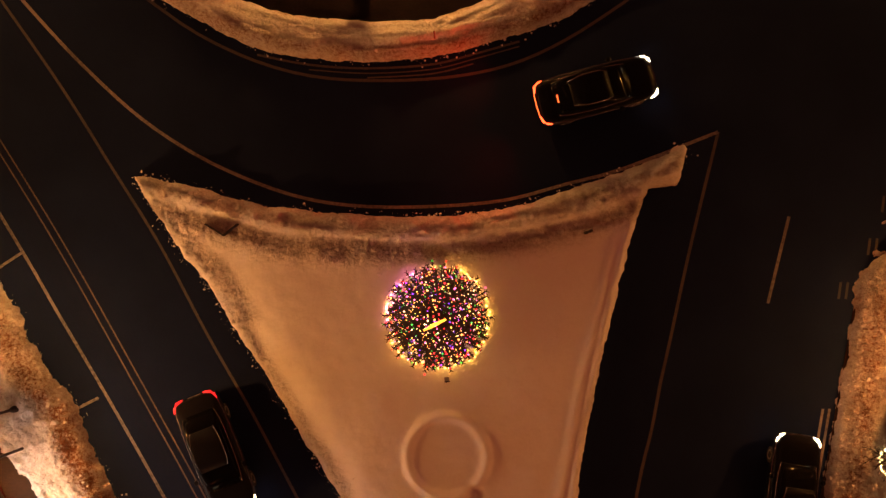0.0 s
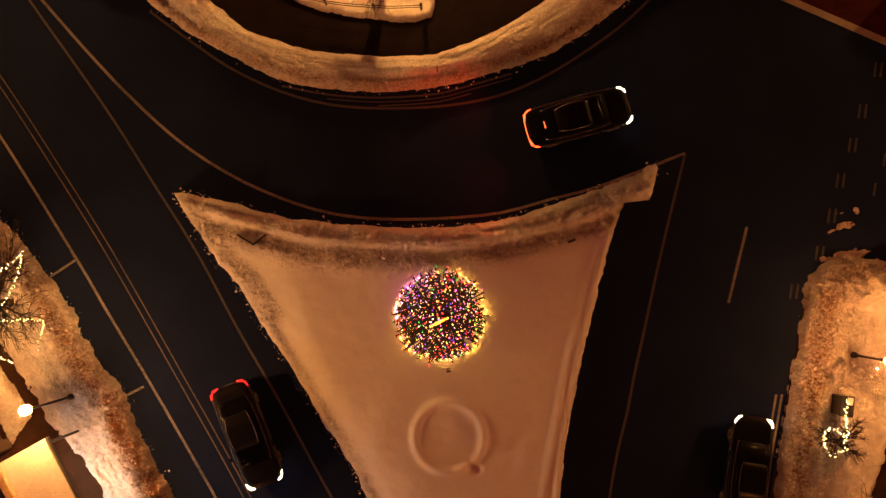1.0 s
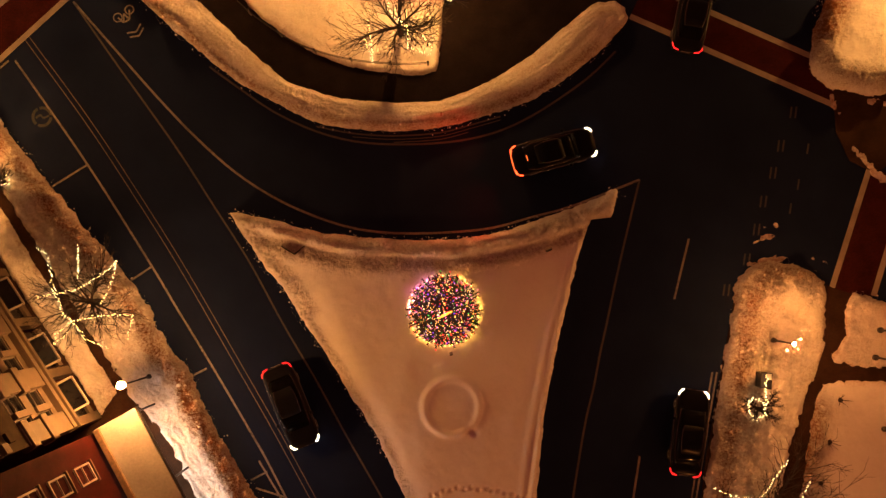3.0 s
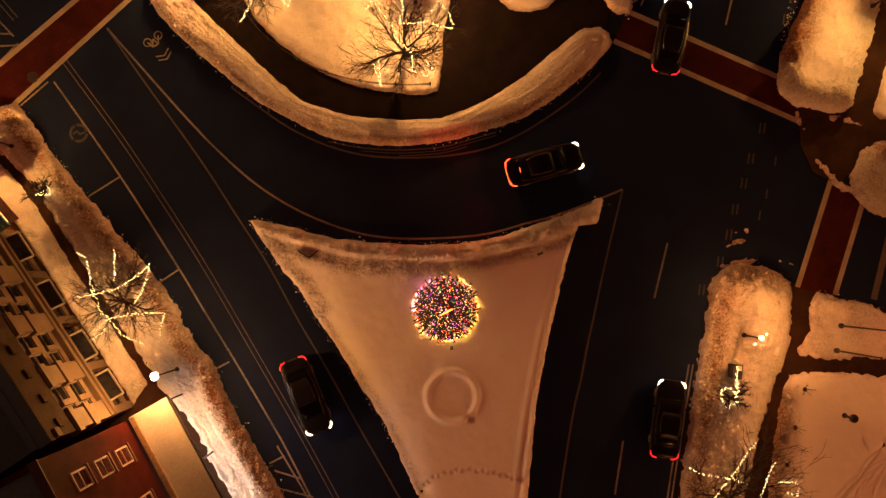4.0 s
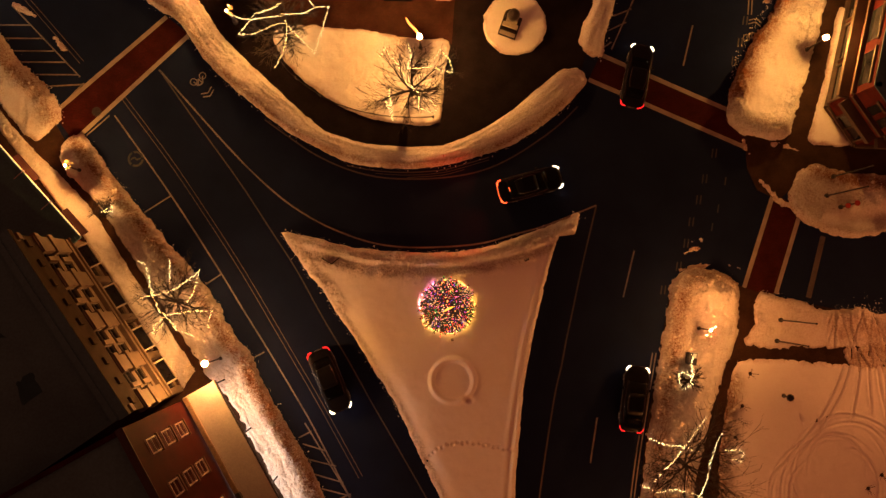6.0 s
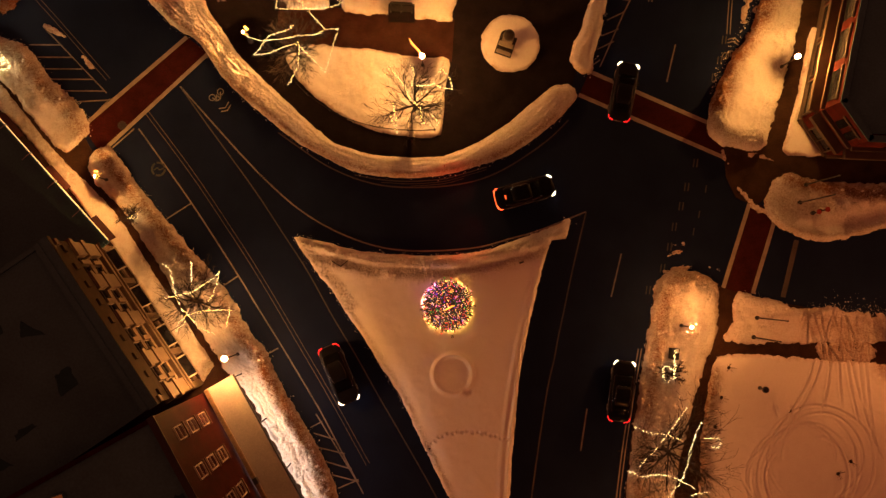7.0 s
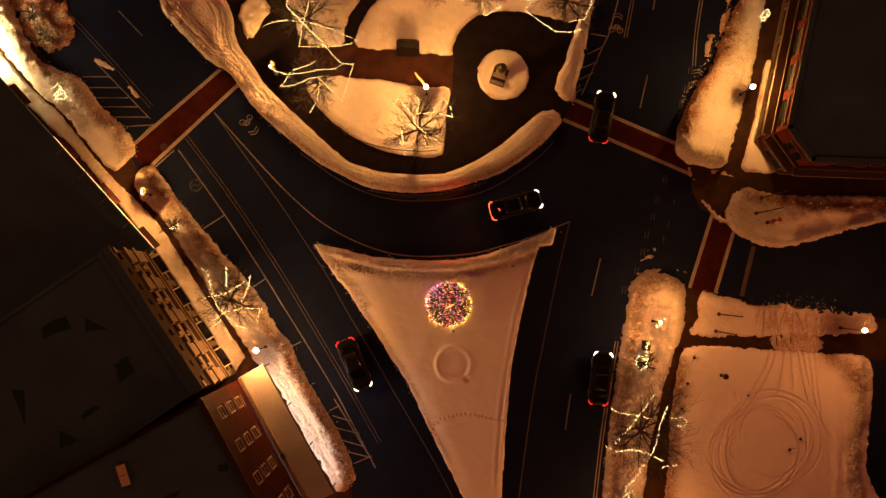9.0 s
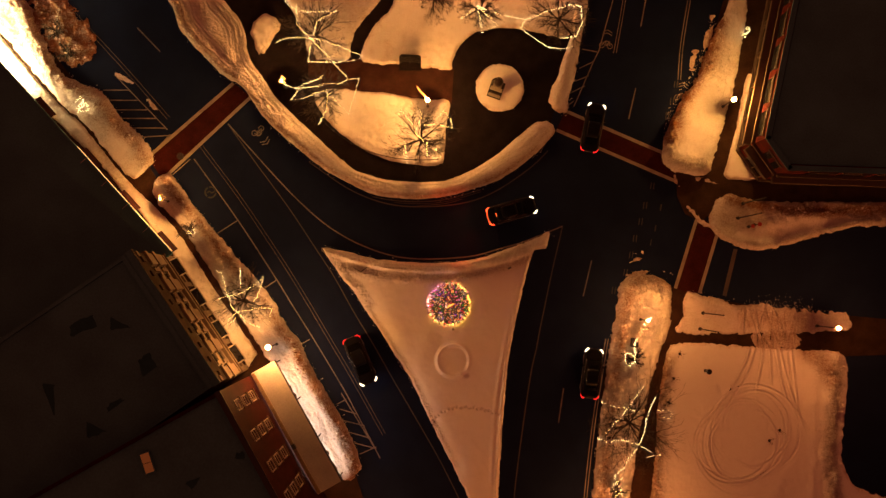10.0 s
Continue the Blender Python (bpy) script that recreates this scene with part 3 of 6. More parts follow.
HATCH += [(13.60, 23.49), (11.59, 19.07), (12.52, 24.73), (14.00, 24.44), (12.21, 22.84), (13.60, 23.49), (11.75, 21.57), (13.13, 22.11), (11.34, 20.46), (12.73, 21.11), (11.05, 19.24), (11.60, 19.63), (14.17, 24.60), (13.60, 23.49), (15.64, 29.61), (14.17, 24.60)]
for k in range(0, len(HATCH), 2):
    line(HATCH[k:k + 2], 0.11, label="white hatching line of a no-parking zone")
TEES = [(-21.12, 8.39), (-23.09, 7.15), (-17.36, 2.61), (-18.73, 1.69), (-14.22, -3.15), (-15.75, -3.94), (-25.67, 14.39), (-27.42, 12.86)]
for k in range(0, len(TEES), 2):
    line(TEES[k:k + 2], 0.11, label="white parking bay tick")
line([(27.01, 5.02), (25.81, 0.50)], 0.4, FAINT, label="broad worn white stop line")


def cycle_mark(x, y, turn, size=1.0):
    """A painted bicycle: two wheels, a frame and a chevron."""
    m = Matrix.Translation((x, y, 0)) @ Matrix.Rotation(radians(turn), 4, "Z") @ Matrix.Scale(size, 4)
    bm = bmesh.new()
    def ring(cx, cy, r):
        n = 14
        o = [bm.verts.new((cx + r * math.cos(2 * math.pi * k / n), cy + r * math.sin(2 * math.pi * k / n), 0.01)) for k in range(n)]
        i = [bm.verts.new((cx + (r - .08) * math.cos(2 * math.pi * k / n), cy + (r - .08) * math.sin(2 * math.pi * k / n), 0.01)) for k in range(n)]
        for k in range(n):
            bm.faces.new((o[k], o[(k + 1) % n], i[(k + 1) % n], i[k]))
    ring(-0.42, 0, 0.3)
    ring(0.42, 0, 0.3)
    for a, b in (((-.42, 0), (-.1, .5)), ((-.1, .5), (.3, .45)), ((.3, .45), (.42, 0)), ((.3, .45), (0, 0)), ((-.1, .5), (0, 0)),
                 ((-.5, 1.1), (0, 1.35)), ((0, 1.35), (.5, 1.1)), ((-.5, 1.4), (0, 1.65)), ((0, 1.65), (.5, 1.4))):
        a, b = Vector((*a, 0.01)), Vector((*b, 0.01))
        nn = (b - a).cross(Vector((0, 0, 1))).normalized() * 0.05
        bm.faces.new([bm.verts.new(v) for v in (a - nn, b - nn, b + nn, a + nn)])
    bmesh.ops.recalc_face_normals(bm, faces=bm.faces[:])
    for f in bm.faces:
        if f.normal.z < 0:
            f.normal_flip()
    bmesh.ops.transform(bm, matrix=m, verts=bm.verts[:])
    tagged(part("road_cycle_symbol", bm, PAINT), "worn white bicycle symbol on the asphalt", "road marking", "cycle symbols", "structure")


for (x, y), turn in zip([(-19.13, 17.08), (14.84, 25.04), (22.07, 19.79)], (215, -8, -12)):
    cycle_mark(x, y, turn, 0.95)


def disc_mark(x, y, radius, turn):
    """A worn round painted sign: a broken ring with a bent stroke inside it."""
    bm = bmesh.new()
    n = 26
    for k in range(n):
        if k % 9 == 4:
            continue
        a, b = turn + 2 * math.pi * k / n, turn + 2 * math.pi * (k + 1) / n
        bm.faces.new([bm.verts.new((x + q * math.cos(w), y + q * math.sin(w), 0.009)) for q, w in
                      ((radius * 0.72, a), (radius, a), (radius, b), (radius * 0.72, b))])
    stroke = [Vector((x + radius * p * math.cos(turn) - radius * q * math.sin(turn), y + radius * p * math.sin(turn) + radius * q * math.cos(turn), 0.009))
              for p, q in ((-0.45, 0.4), (0.05, 0.25), (0.0, -0.2), (0.5, -0.45))]
    for a, b in zip(stroke, stroke[1:]):
        side = (b - a).cross(Vector((0, 0, 1))).normalized() * 0.06
        bm.faces.new([bm.verts.new(v) for v in (a + side, a - side, b - side, b + side)])
    for f in bm.faces:
        f.normal_update()
        if f.normal.z < 0:
            f.normal_flip()
    tagged(part("road_round_symbol", bm, BLUE_PAINT), "faint worn blue-grey round symbol on the asphalt", "road marking", "", "structure")


def manhole(x, y, radius, label):
    """A cast-iron cover in its ring, with raised studs in circles."""
    ob = empty("manhole_cover", pose(x, y, 0.012), label, "manhole cover", "", "structure")
    part("ring", turned([(radius, 0.0), (radius, 0.008), (radius * 0.9, 0.008), (radius * 0.88, 0.0)], 28), IRON, ob)
    part("lid", turned([(radius * 0.87, 0.0), (radius * 0.86, 0.005), (0.001, 0.005)], 28), IRON, ob)
    bm = bmesh.new()
    for q, count in ((0.25, 6), (0.48, 12), (0.70, 18)):
        for k in range(count):
            a = 2 * math.pi * k / count
            c = Vector((radius * q * math.cos(a), radius * q * math.sin(a), 0.008))
            box(bm, c - Vector((0.018, 0.018, 0.004)), c + Vector((0.018, 0.018, 0.003)))
    part("studs", bm, IRON, ob)


disc_mark(-23.72, 11.15, 0.6, 0.9)
manhole(-26.63, 14.68, 0.36, "dark round cast-iron manhole cover in the red crossing")

# ---------------------------------------------------------------- lying snow
ISLAND_W = [(-0.65, -15.50), (-2.20, -12.40), (-3.35, -10.00), (-4.75, -6.93), (-5.51, -5.68), (-6.35, -4.35), (-7.25, -2.87), (-8.25, -1.38), (-9.09, -0.12), (-10.01, 1.38), (-10.95, 2.36), (-11.18, 2.80), (-11.72, 3.57), (-12.19, 4.33), (-12.66, 5.07)]
ISLAND_N = [(-12.39, 5.49), (-10.38, 4.96), (-6.98, 4.09), (-3.61, 3.79), (-0.26, 3.78), (3.09, 4.31), (6.44, 5.25), (8.46, 6.26)]
ISLAND = [(-13.05, 5.64), (-12.59, 5.68), (-11.60, 5.46), (-10.38, 5.23), (-9.23, 4.85), (-8.10, 4.56), (-7.00, 4.36), (-5.89, 4.29), (-4.77, 4.15), (-2.51, 4.06), (-0.69, 4.11), (0.74, 4.19), (1.93, 4.42), (3.06, 4.72), (4.19, 5.10), (5.38, 5.48), (6.44, 5.84), (7.51, 6.25), (8.33, 6.58), (8.53, 6.88), (8.94, 6.99), (9.12, 6.76), (8.89, 6.02), (8.66, 5.29), (7.50, 5.15), (7.18, 4.20), (6.73, 2.91), (6.29, 1.13), (5.81, -0.81), (5.43, -2.59), (5.05, -4.37), (4.73, -6.29), (4.60, -7.50), (4.13, -12.20), (3.70, -18.30), (3.40, -23.20), (3.00, -23.20), (1.20, -19.20)] + ISLAND_W
RING = (-0.45, -5.30)
STEPS = smooth_line([(-2.68, -11.78), (-1.88, -10.49), (-0.49, -9.92), (1.48, -9.93), (4.05, -10.54)], 0.33)


def island_detail(X, Y):
    r = np.hypot(X - RING[0], Y - RING[1])
    h = 0.14 * np.exp(-((r - 1.54) / 0.19) ** 2)
    for k, (x, y) in enumerate(STEPS):
        h = h - 0.14 * np.exp(-((X - x) ** 2 + (Y - y - 0.1 * (k % 2)) ** 2) / 0.012)
    for x, y, d in ((0.55, -6.6, 0.2), (0.75, -6.75, 0.12), (-2.3, -11.1, 0.15), (-2.6, -10.6, 0.1)):
        h = h - d * np.exp(-((X - x) ** 2 + (Y - y) ** 2) / 0.05)
    # long scrapes of the blade over the north bank
    n = line_distance(X, Y, smooth_line(ISLAND_N, 0.8))
    h = h + 0.11 * np.exp(-(n / 0.8) ** 2) * (vnoise(n, X * 0.05, 0.14, 81) + 0.6 * vnoise(n + 0.05 * vnoise(X, Y, 1.5, 83), X * 0.12, 0.08, 82))
    # the snow slopes up from the west kerb
    w = line_distance(X, Y, smooth_line(ISLAND_W, 0.8))
    h = h - 0.34 * np.exp(-(w / 0.95) ** 2)
    # a trodden hollow under the tree
    h = h - 0.1 * np.exp(-((X + 0.75) ** 2 + (Y + 0.5) ** 2) / 2.0)
    return h


snow("snow_island", ISLAND, "smooth orange-lit snow on a triangular island, ploughed into a lumpy bank", 0.46, 0.5, 0.062,
     [(ISLAND_N, 0.24, 0.45, 0.22, 0.03), ([(x, y - 0.45) for x, y in ISLAND_N], 0.20, 0.24, 0.10, 0.0), ([(x - 0.1, y - 1.15) for x, y in ISLAND_N], 0.05, 0.50, 0.18, 0.34), ([(x, y + 0.25) for x, y in ISLAND_N], 0.0, 0.22, 0.2, 0.05),
      ([(7.15, 4.9), (6.6, 3.2), (5.85, 0.2), (5.2, -2.8), (4.55, -6.4), (4.05, -10.1), (3.75, -13.6), (3.5, -17), (3.4, -20.5)], 0.16, 0.19, 0.0, 0.0),
      ([(6.6, 4.4), (5.8, 1.9), (5.1, -0.9), (4.45, -3.9), (3.75, -7.8), (3.25, -12), (3.0, -17)], 0.07, 0.20, 0.0, 0.0),
      ([(x + 0.28, y + 0.14) for x, y in ISLAND_W], 0.05, 0.30, 0.12, 0.18),
      ([(x + 0.75, y + 0.2) for x, y in ISLAND_W[8:]], 0.04, 0.4, 0.12, 0.4)],
     0.010, 0.05, island_detail, 0.5, base=0.0, slush=0.02, soiled=0.12)

outer, innr = smooth_line(CENTRE_OUT, 0.8), smooth_line(CENTRE_IN[::-1], 0.8)
pick = np.linspace(0.02, 0.97, 24)
CREST = [tuple(outer[int(k * (len(outer) - 1))] * 0.5 + innr[int(k * (len(innr) - 1))] * 0.5) for k in pick]
SHOULDER = [tuple(outer[int(k * (len(outer) - 1))] * 0.86 + innr[int(k * (len(innr) - 1))] * 0.14) for k in pick]
snow("snow_bank_park", CENTRE_OUT + CENTRE_IN, "long curved ploughed snow bank round the park edge", 0.3, 0.42, 0.055,
     [(CREST, 0.26, 0.6, 0.04, 0.12), (SHOULDER, 0.04, 0.36, 0.16, 0.85), (CENTRE_OUT[:9], 0.30, 1.0, 0.30, 0.5), (CREST[:14], 0.05, 0.8, 0.12, 0.3)], 0.03, 0.045, None, 0.6, slush=0.05, comb=0.085)
# slush dragged out by tyres along the bank
for k, (off, wide, i, j) in enumerate(((0.28, 0.09, 13, 19), (0.48, 0.05, 14, 19), (0.66, 0.06, 15, 18))):
    seg = smooth_line([(x, y - off) for x, y in CENTRE_OUT[i:j]], 0.5)
    tagged(part("snow_slush_line", ribbon([tuple(p) for p in seg], wide, 0.004, 0.012, 0.3), FAINT), "thin line of slush left by tyres", "slush", "", "stuff")

snow("snow_lump", [(-19.71, 26.92), (-18.49, 28.53), (-16.89, 27.50), (-17.94, 25.51), (-18.94, 24.57)], "heap of shovelled snow at the path's end", 0.4, 0.5, 0.12, (), 0.1, 0.1)
BED = [(-13.67, 20.45), (-13.18, 19.06), (-11.81, 17.39), (-9.63, 15.54), (-7.44, 14.41), (-5.79, 13.84), (-3.60, 13.54), (-1.95, 13.41), (-1.24, 13.68), (-1.00, 15.06), (-0.81, 17.54), (-0.51, 19.76), (-2.44, 19.94), (-4.64, 20.25), (-6.84, 20.66), (-9.04, 20.85), (-11.24, 21.09), (-12.89, 21.00)]
snow("snow_bed", BED, "smooth snow on the park bed round a lit tree", 0.28, 0.3, 0.1,
     [([(-12.2, 18.6), (-9.8, 16.6), (-7.2, 15.3), (-4.4, 14.7), (-2, 14.7)], 0.1, 0.3, 0.03, 0.1)], 0.03, 0.05, None, 0.5, slush=0.12, trod=0.05)
snow("snow_park", [(-8.96, 23.74), (-8.73, 25.41), (-7.61, 27.35), (-5.93, 29.29), (-3.96, 33.19), (12.21, 33.01), (11.91, 27.97), (11.44, 26.30), (10.88, 25.75), (8.68, 26.33), (6.47, 26.80), (4.27, 26.94), (2.33, 26.51), (0.66, 25.30), (-0.08, 23.92), (-0.20, 22.81), (-3.34, 23.12), (-5.43, 23.42)],
     "open snow lawn of the park under warm lamplight", 0.3, 0.3, 0.16, (), 0.05, 0.08, None, 0.6, slush=0.12, trod=0.05)
snow("snow_park_west", [(-16.70, 33.32), (-15.18, 27.71), (-14.09, 24.63), (-13.43, 24.12), (-10.39, 23.86), (-10.00, 25.70), (-8.99, 27.64), (-7.31, 29.58), (-5.35, 33.20)], "trodden snow below the strung park tree", 0.28, 0.3, 0.16,
     (), 0.07, 0.1, None, 0.6, slush=0.35, trod=0.1)
snow("snow_disc", [(4.41 + 2.36 * math.cos(a), 20.98 + 2.36 * math.sin(a)) for a in np.linspace(0, 2 * math.pi, 25)[:-1]], "round snow-covered bed of the memorial", 0.32, 0.2, 0.09,
     (), 0.03, 0.05, None, 0.5, slush=0.12)
snow("snow_median", MEDIAN, "narrow snow-covered median island", 0.3, 0.4, 0.1, [([(9.8, 19.3), (10.3, 21), (11.2, 24), (12.2, 30)], 0.2, 0.5, 0.08, 0.4)], 0.04, 0.08, None, 0.5, comb=0.06)

NE_ROAD = [(25.38, 27.27), (24.67, 25.05), (23.68, 22.83), (22.20, 20.62), (21.11, 18.52), (20.51, 16.21), (20.48, 14.55), (21.39, 13.43), (23.85, 13.08)]
snow("snow_north_east", [(28.10, 32.85), (27.00, 29.42), (25.40, 26.08), (23.80, 22.30), (22.20, 19.60), (20.80, 17.00), (20.28, 15.60), (20.12, 14.00), (20.75, 12.95), (22.21, 12.36), (24.08, 12.13), (24.79, 12.76), (25.27, 14.31), (25.96, 16.47), (26.67, 18.63), (27.15, 20.81), (27.85, 23.40), (28.30, 25.80), (28.91, 29.40), (29.70, 32.80)],
     "ploughed snow bank along the corner footway", 0.3, 0.5, 0.085, [(NE_ROAD, 0.26, 0.8, 0.22, 0.5), ([(x + 0.4, y - 0.1) for x, y in NE_ROAD[:6]], 0.0, 1.1, 0.18, 1.5), (NE_ROAD[5:], 0.30, 0.8, 0.30, 0.0)], 0.04, 0.12, None, 0.6, slush=0.12, trod=0.10, comb=0.03, soiled=0.3)
snow("snow_shop_strip", [(26.09, 12.12), (26.65, 14.30), (27.27, 16.46), (27.75, 18.62), (28.23, 20.80), (28.66, 22.10), (29.15, 22.10), (28.45, 18.89), (27.52, 15.30), (27.30, 14.60), (29.15, 11.80), (28.41, 11.60), (27.20, 11.80)], "snow left along the brick building", 0.22, 0.2, 0.12, (), 0.02, 0.05, None, 0.4, 0.07)
snow("snow_shop_strip_upper", [(29.55, 23.88), (29.94, 26.10), (30.74, 29.45), (31.49, 32.81), (32.16, 32.80), (31.17, 28.88), (30.31, 25.54), (29.88, 23.65)], "snow left along the brick building", 0.2, 0.2, 0.14, (), 0.02, 0.05, None, 0.4, 0.07)
NS_EDGE = [(24.92, 7.23), (25.61, 6.24), (26.97, 5.68), (29.70, 5.26), (31.89, 5.62), (34.65, 6.42), (37.96, 7.20), (41.70, 7.60), (45.65, 7.67)]
snow("snow_verge", [(24.57, 8.72), (24.98, 9.54), (25.98, 10.35), (26.54, 10.51), (28.17, 9.95), (31.45, 9.58), (41.75, 9.36), (45.70, 9.21), (45.63, 7.23), (41.69, 7.16), (37.95, 6.93), (34.65, 6.14), (31.89, 5.35), (29.69, 4.99), (26.96, 5.40), (25.34, 6.24), (24.65, 7.35)],
     "trodden snowy verge with sign posts", 0.26, 0.45, 0.12, [(NS_EDGE, 0.34, 0.5, 0.16, 0.5), ([(26.52, 9.96), (28.70, 9.39), (31.43, 8.81), (34.71, 8.56), (41.29, 8.59)], 0.0, 0.75, 0.2, 1.3), ([(30.5, 7.5), (32.5, 8.3), (35, 8.1)], 0.3, 0.7, 0.1, 0.2)], 0.07, 0.12, None, 0.5, slush=0.35, trod=0.17)

WPATH = [(-47.67, 30.01), (-44.33, 27.18), (-39.05, 20.73), (-36.28, 18.20), (-34.07, 15.53), (-32.47, 13.47), (-31.04, 11.91), (-29.72, 10.63), (-27.14, 7.91), (-25.23, 5.15), (-23.59, 2.40), (-21.96, -0.07), (-20.32, -2.54), (-18.59, -5.16), (-17.45, -6.09), (-16.86, -7.18), (-14.16, -12.07), (-11.59, -16.67)]
WP = smooth_line(WPATH, 0.8)
WEST_N = [(-47.73, 35.06), (-42.15, 30.68), (-40.19, 26.86), (-38.24, 23.22), (-36.03, 21.81), (-34.37, 20.96), (-32.43, 18.44), (-30.51, 16.76), (-29.29, 14.81), (-29.40, 14.15), (-31.04, 12.52)]
right_n = [tuple(p + np.array((0.08, 0.06))) for p in WP if p[1] > 13.6][::-3]
snow("snow_bank_west_upper", WEST_N + right_n, "ploughed snow bank between footway and parking lane", 0.3, 0.45, 0.13,
     [([(x - 0.6, y - 0.5) for x, y in WEST_N[:9]], 0.25, 0.8, 0.22, 0.6), ([(x - 0.5, y - 0.4) for x, y in WEST_N[:9]], 0.0, 0.9, 0.1, 0.8)], 0.05, 0.12, None, 0.5, slush=0.12, trod=0.18, comb=0.03)
WEST_S = [(-29.40, 11.45), (-28.69, 12.77), (-27.75, 12.98), (-26.11, 10.92), (-23.91, 8.15), (-21.73, 5.39), (-19.55, 2.90), (-17.92, 0.70), (-16.29, -2.04), (-15.21, -3.41), (-14.40, -5.31), (-12.51, -8.58), (-10.90, -11.30), (-9.83, -14.00), (-9.47, -15.62), (-10.39, -16.68), (-11.15, -16.67)]
right_s = [tuple(p + np.array((0.33, 0.22))) for p in WP if -16.0 < p[1] < 10.9][::-2]
snow("snow_bank_west", WEST_S + right_s, "ploughed snow bank between footway and parking lane", 0.28, 0.4, 0.08,
     [([(x - 0.55, y - 0.4) for x, y in WEST_S[2:15]], 0.22, 0.70, 0.26, 0.5), ([(x - 0.5, y - 0.35) for x, y in WEST_S[2:]], 0.0, 0.70, 0.05, 0.95), ([(x - 0.4, y - 0.25) for x, y in WEST_S[9:]], 0.0, 0.60, 0.05, 1.3), ([(x - 1.5, y - 1.0) for x, y in WEST_S[1:11]], 0.0, 0.5, 0.10, 0.3)], 0.03, 0.12, None, 0.5, slush=0.2, trod=0.09, comb=0.06)
left_w = [tuple(p - np.array((0.12, 0.08))) for p in WP if p[1] > -5.0][::2]
snow("snow_shop_front", left_w + [(-20.1, -5.7), (-27.3, 5.2), (-34.6, 14.4), (-48, 27.2)], "snow shovelled against the shop fronts", 0.22, 0.2, 0.10, (), 0.05, 0.06, None, 0, 0.08, 0.15, 0.12)

SE_ROAD = [(20.32, 1.92), (18.53, 2.49), (16.94, 2.40), (16.27, 1.64), (15.76, 0.23), (15.14, -3.47), (14.41, -7.80), (13.79, -12.11), (13.29, -15.87), (13.02, -18.65), (12.79, -22.82)]
SE_PATH = [(15.69, -23.65), (16.21, -18.69), (16.82, -15.37), (17.42, -12.15), (18.31, -8.38), (19.18, -5.68), (20.27, -2.98), (20.58, -1.35), (20.74, 0.83)]
snow("snow_corner", SE_ROAD[:1] + [(18.43, 2.71), (16.78, 2.62), (15.95, 1.97), (15.43, 0.34), (14.81, -3.46), (14.03, -7.79), (13.41, -12.10), (12.96, -15.86), (12.70, -18.65), (12.45, -23.35)] + SE_PATH,
     "ploughed snow between footway and road at the corner", 0.26, 0.45, 0.085,
     [([(x + 0.5, y - 0.2) for x, y in SE_ROAD], 0.20, 0.8, 0.22, 0.8), ([(x + 1.6, y - 0.2) for x, y in SE_ROAD[3:]], 0.0, 0.9, 0.12, 0.3), ([(17.2, 1.0), (18.6, 1.4), (19.6, 0.6)], 0.3, 0.7, 0.1, 0.2)], 0.06, 0.1, None, 0.5, slush=0.15, trod=0.16, comb=0.04)


def ruts(X, Y):
    h = 0 * X
    r = random.Random(5)
    for k in range(26):
        cx, slant, depth = 26.9 + 0.29 * k + r.uniform(-0.16, 0.16), r.uniform(-0.42, 0.30), r.uniform(0.07, 0.20)
        q = X - cx - slant * (Y + 2) - 0.10 * (Y + 2) ** 2 * r.uniform(-0.4, 1.0)
        on = smoothstep(0.75 + 0.5 * vnoise(X * 0.4, Y * 0.4, 0.9, k))
        h = h - on * depth * np.exp(-(q / 0.065) ** 2) + 0.5 * on * depth * np.exp(-((q - 0.13) / 0.06) ** 2)
    return h - 0.05 * np.exp(-((X - 31) / 2.6) ** 2)


snow("snow_corner_strip", [(22.05, 1.08), (24.12, 0.52), (26.83, -0.33), (29.01, -0.35), (31.72, -0.93), (36.63, -1.25), (37.82, -1.54), (37.78, -2.79), (32.21, -3.16), (26.76, -3.16), (21.31, -2.99), (21.73, -1.36)],
     "snow strip crossed by deep tyre ruts", 0.26, 0.4, 0.07, [(([(28, -1.6), (31, -1.9), (34, -2.0)]), 0.0, 1.6, 0.05, 0.75), ([(22.48, 0.70), (24.11, 0.14), (26.82, -0.66), (29.00, -0.79)], 0.2, 0.5, 0.1, 0.4)], 0.04, 0.20, ruts, 0.5, slush=0.35, trod=0.06)
CIRCLES = [(27.4 + 0.9 * math.sin(k * 2.1), -13.0 + 1.0 * math.cos(k * 1.7), 2.1 + 0.33 * k, 0.036 + 0.02 * (k % 3)) for k in range(10)]


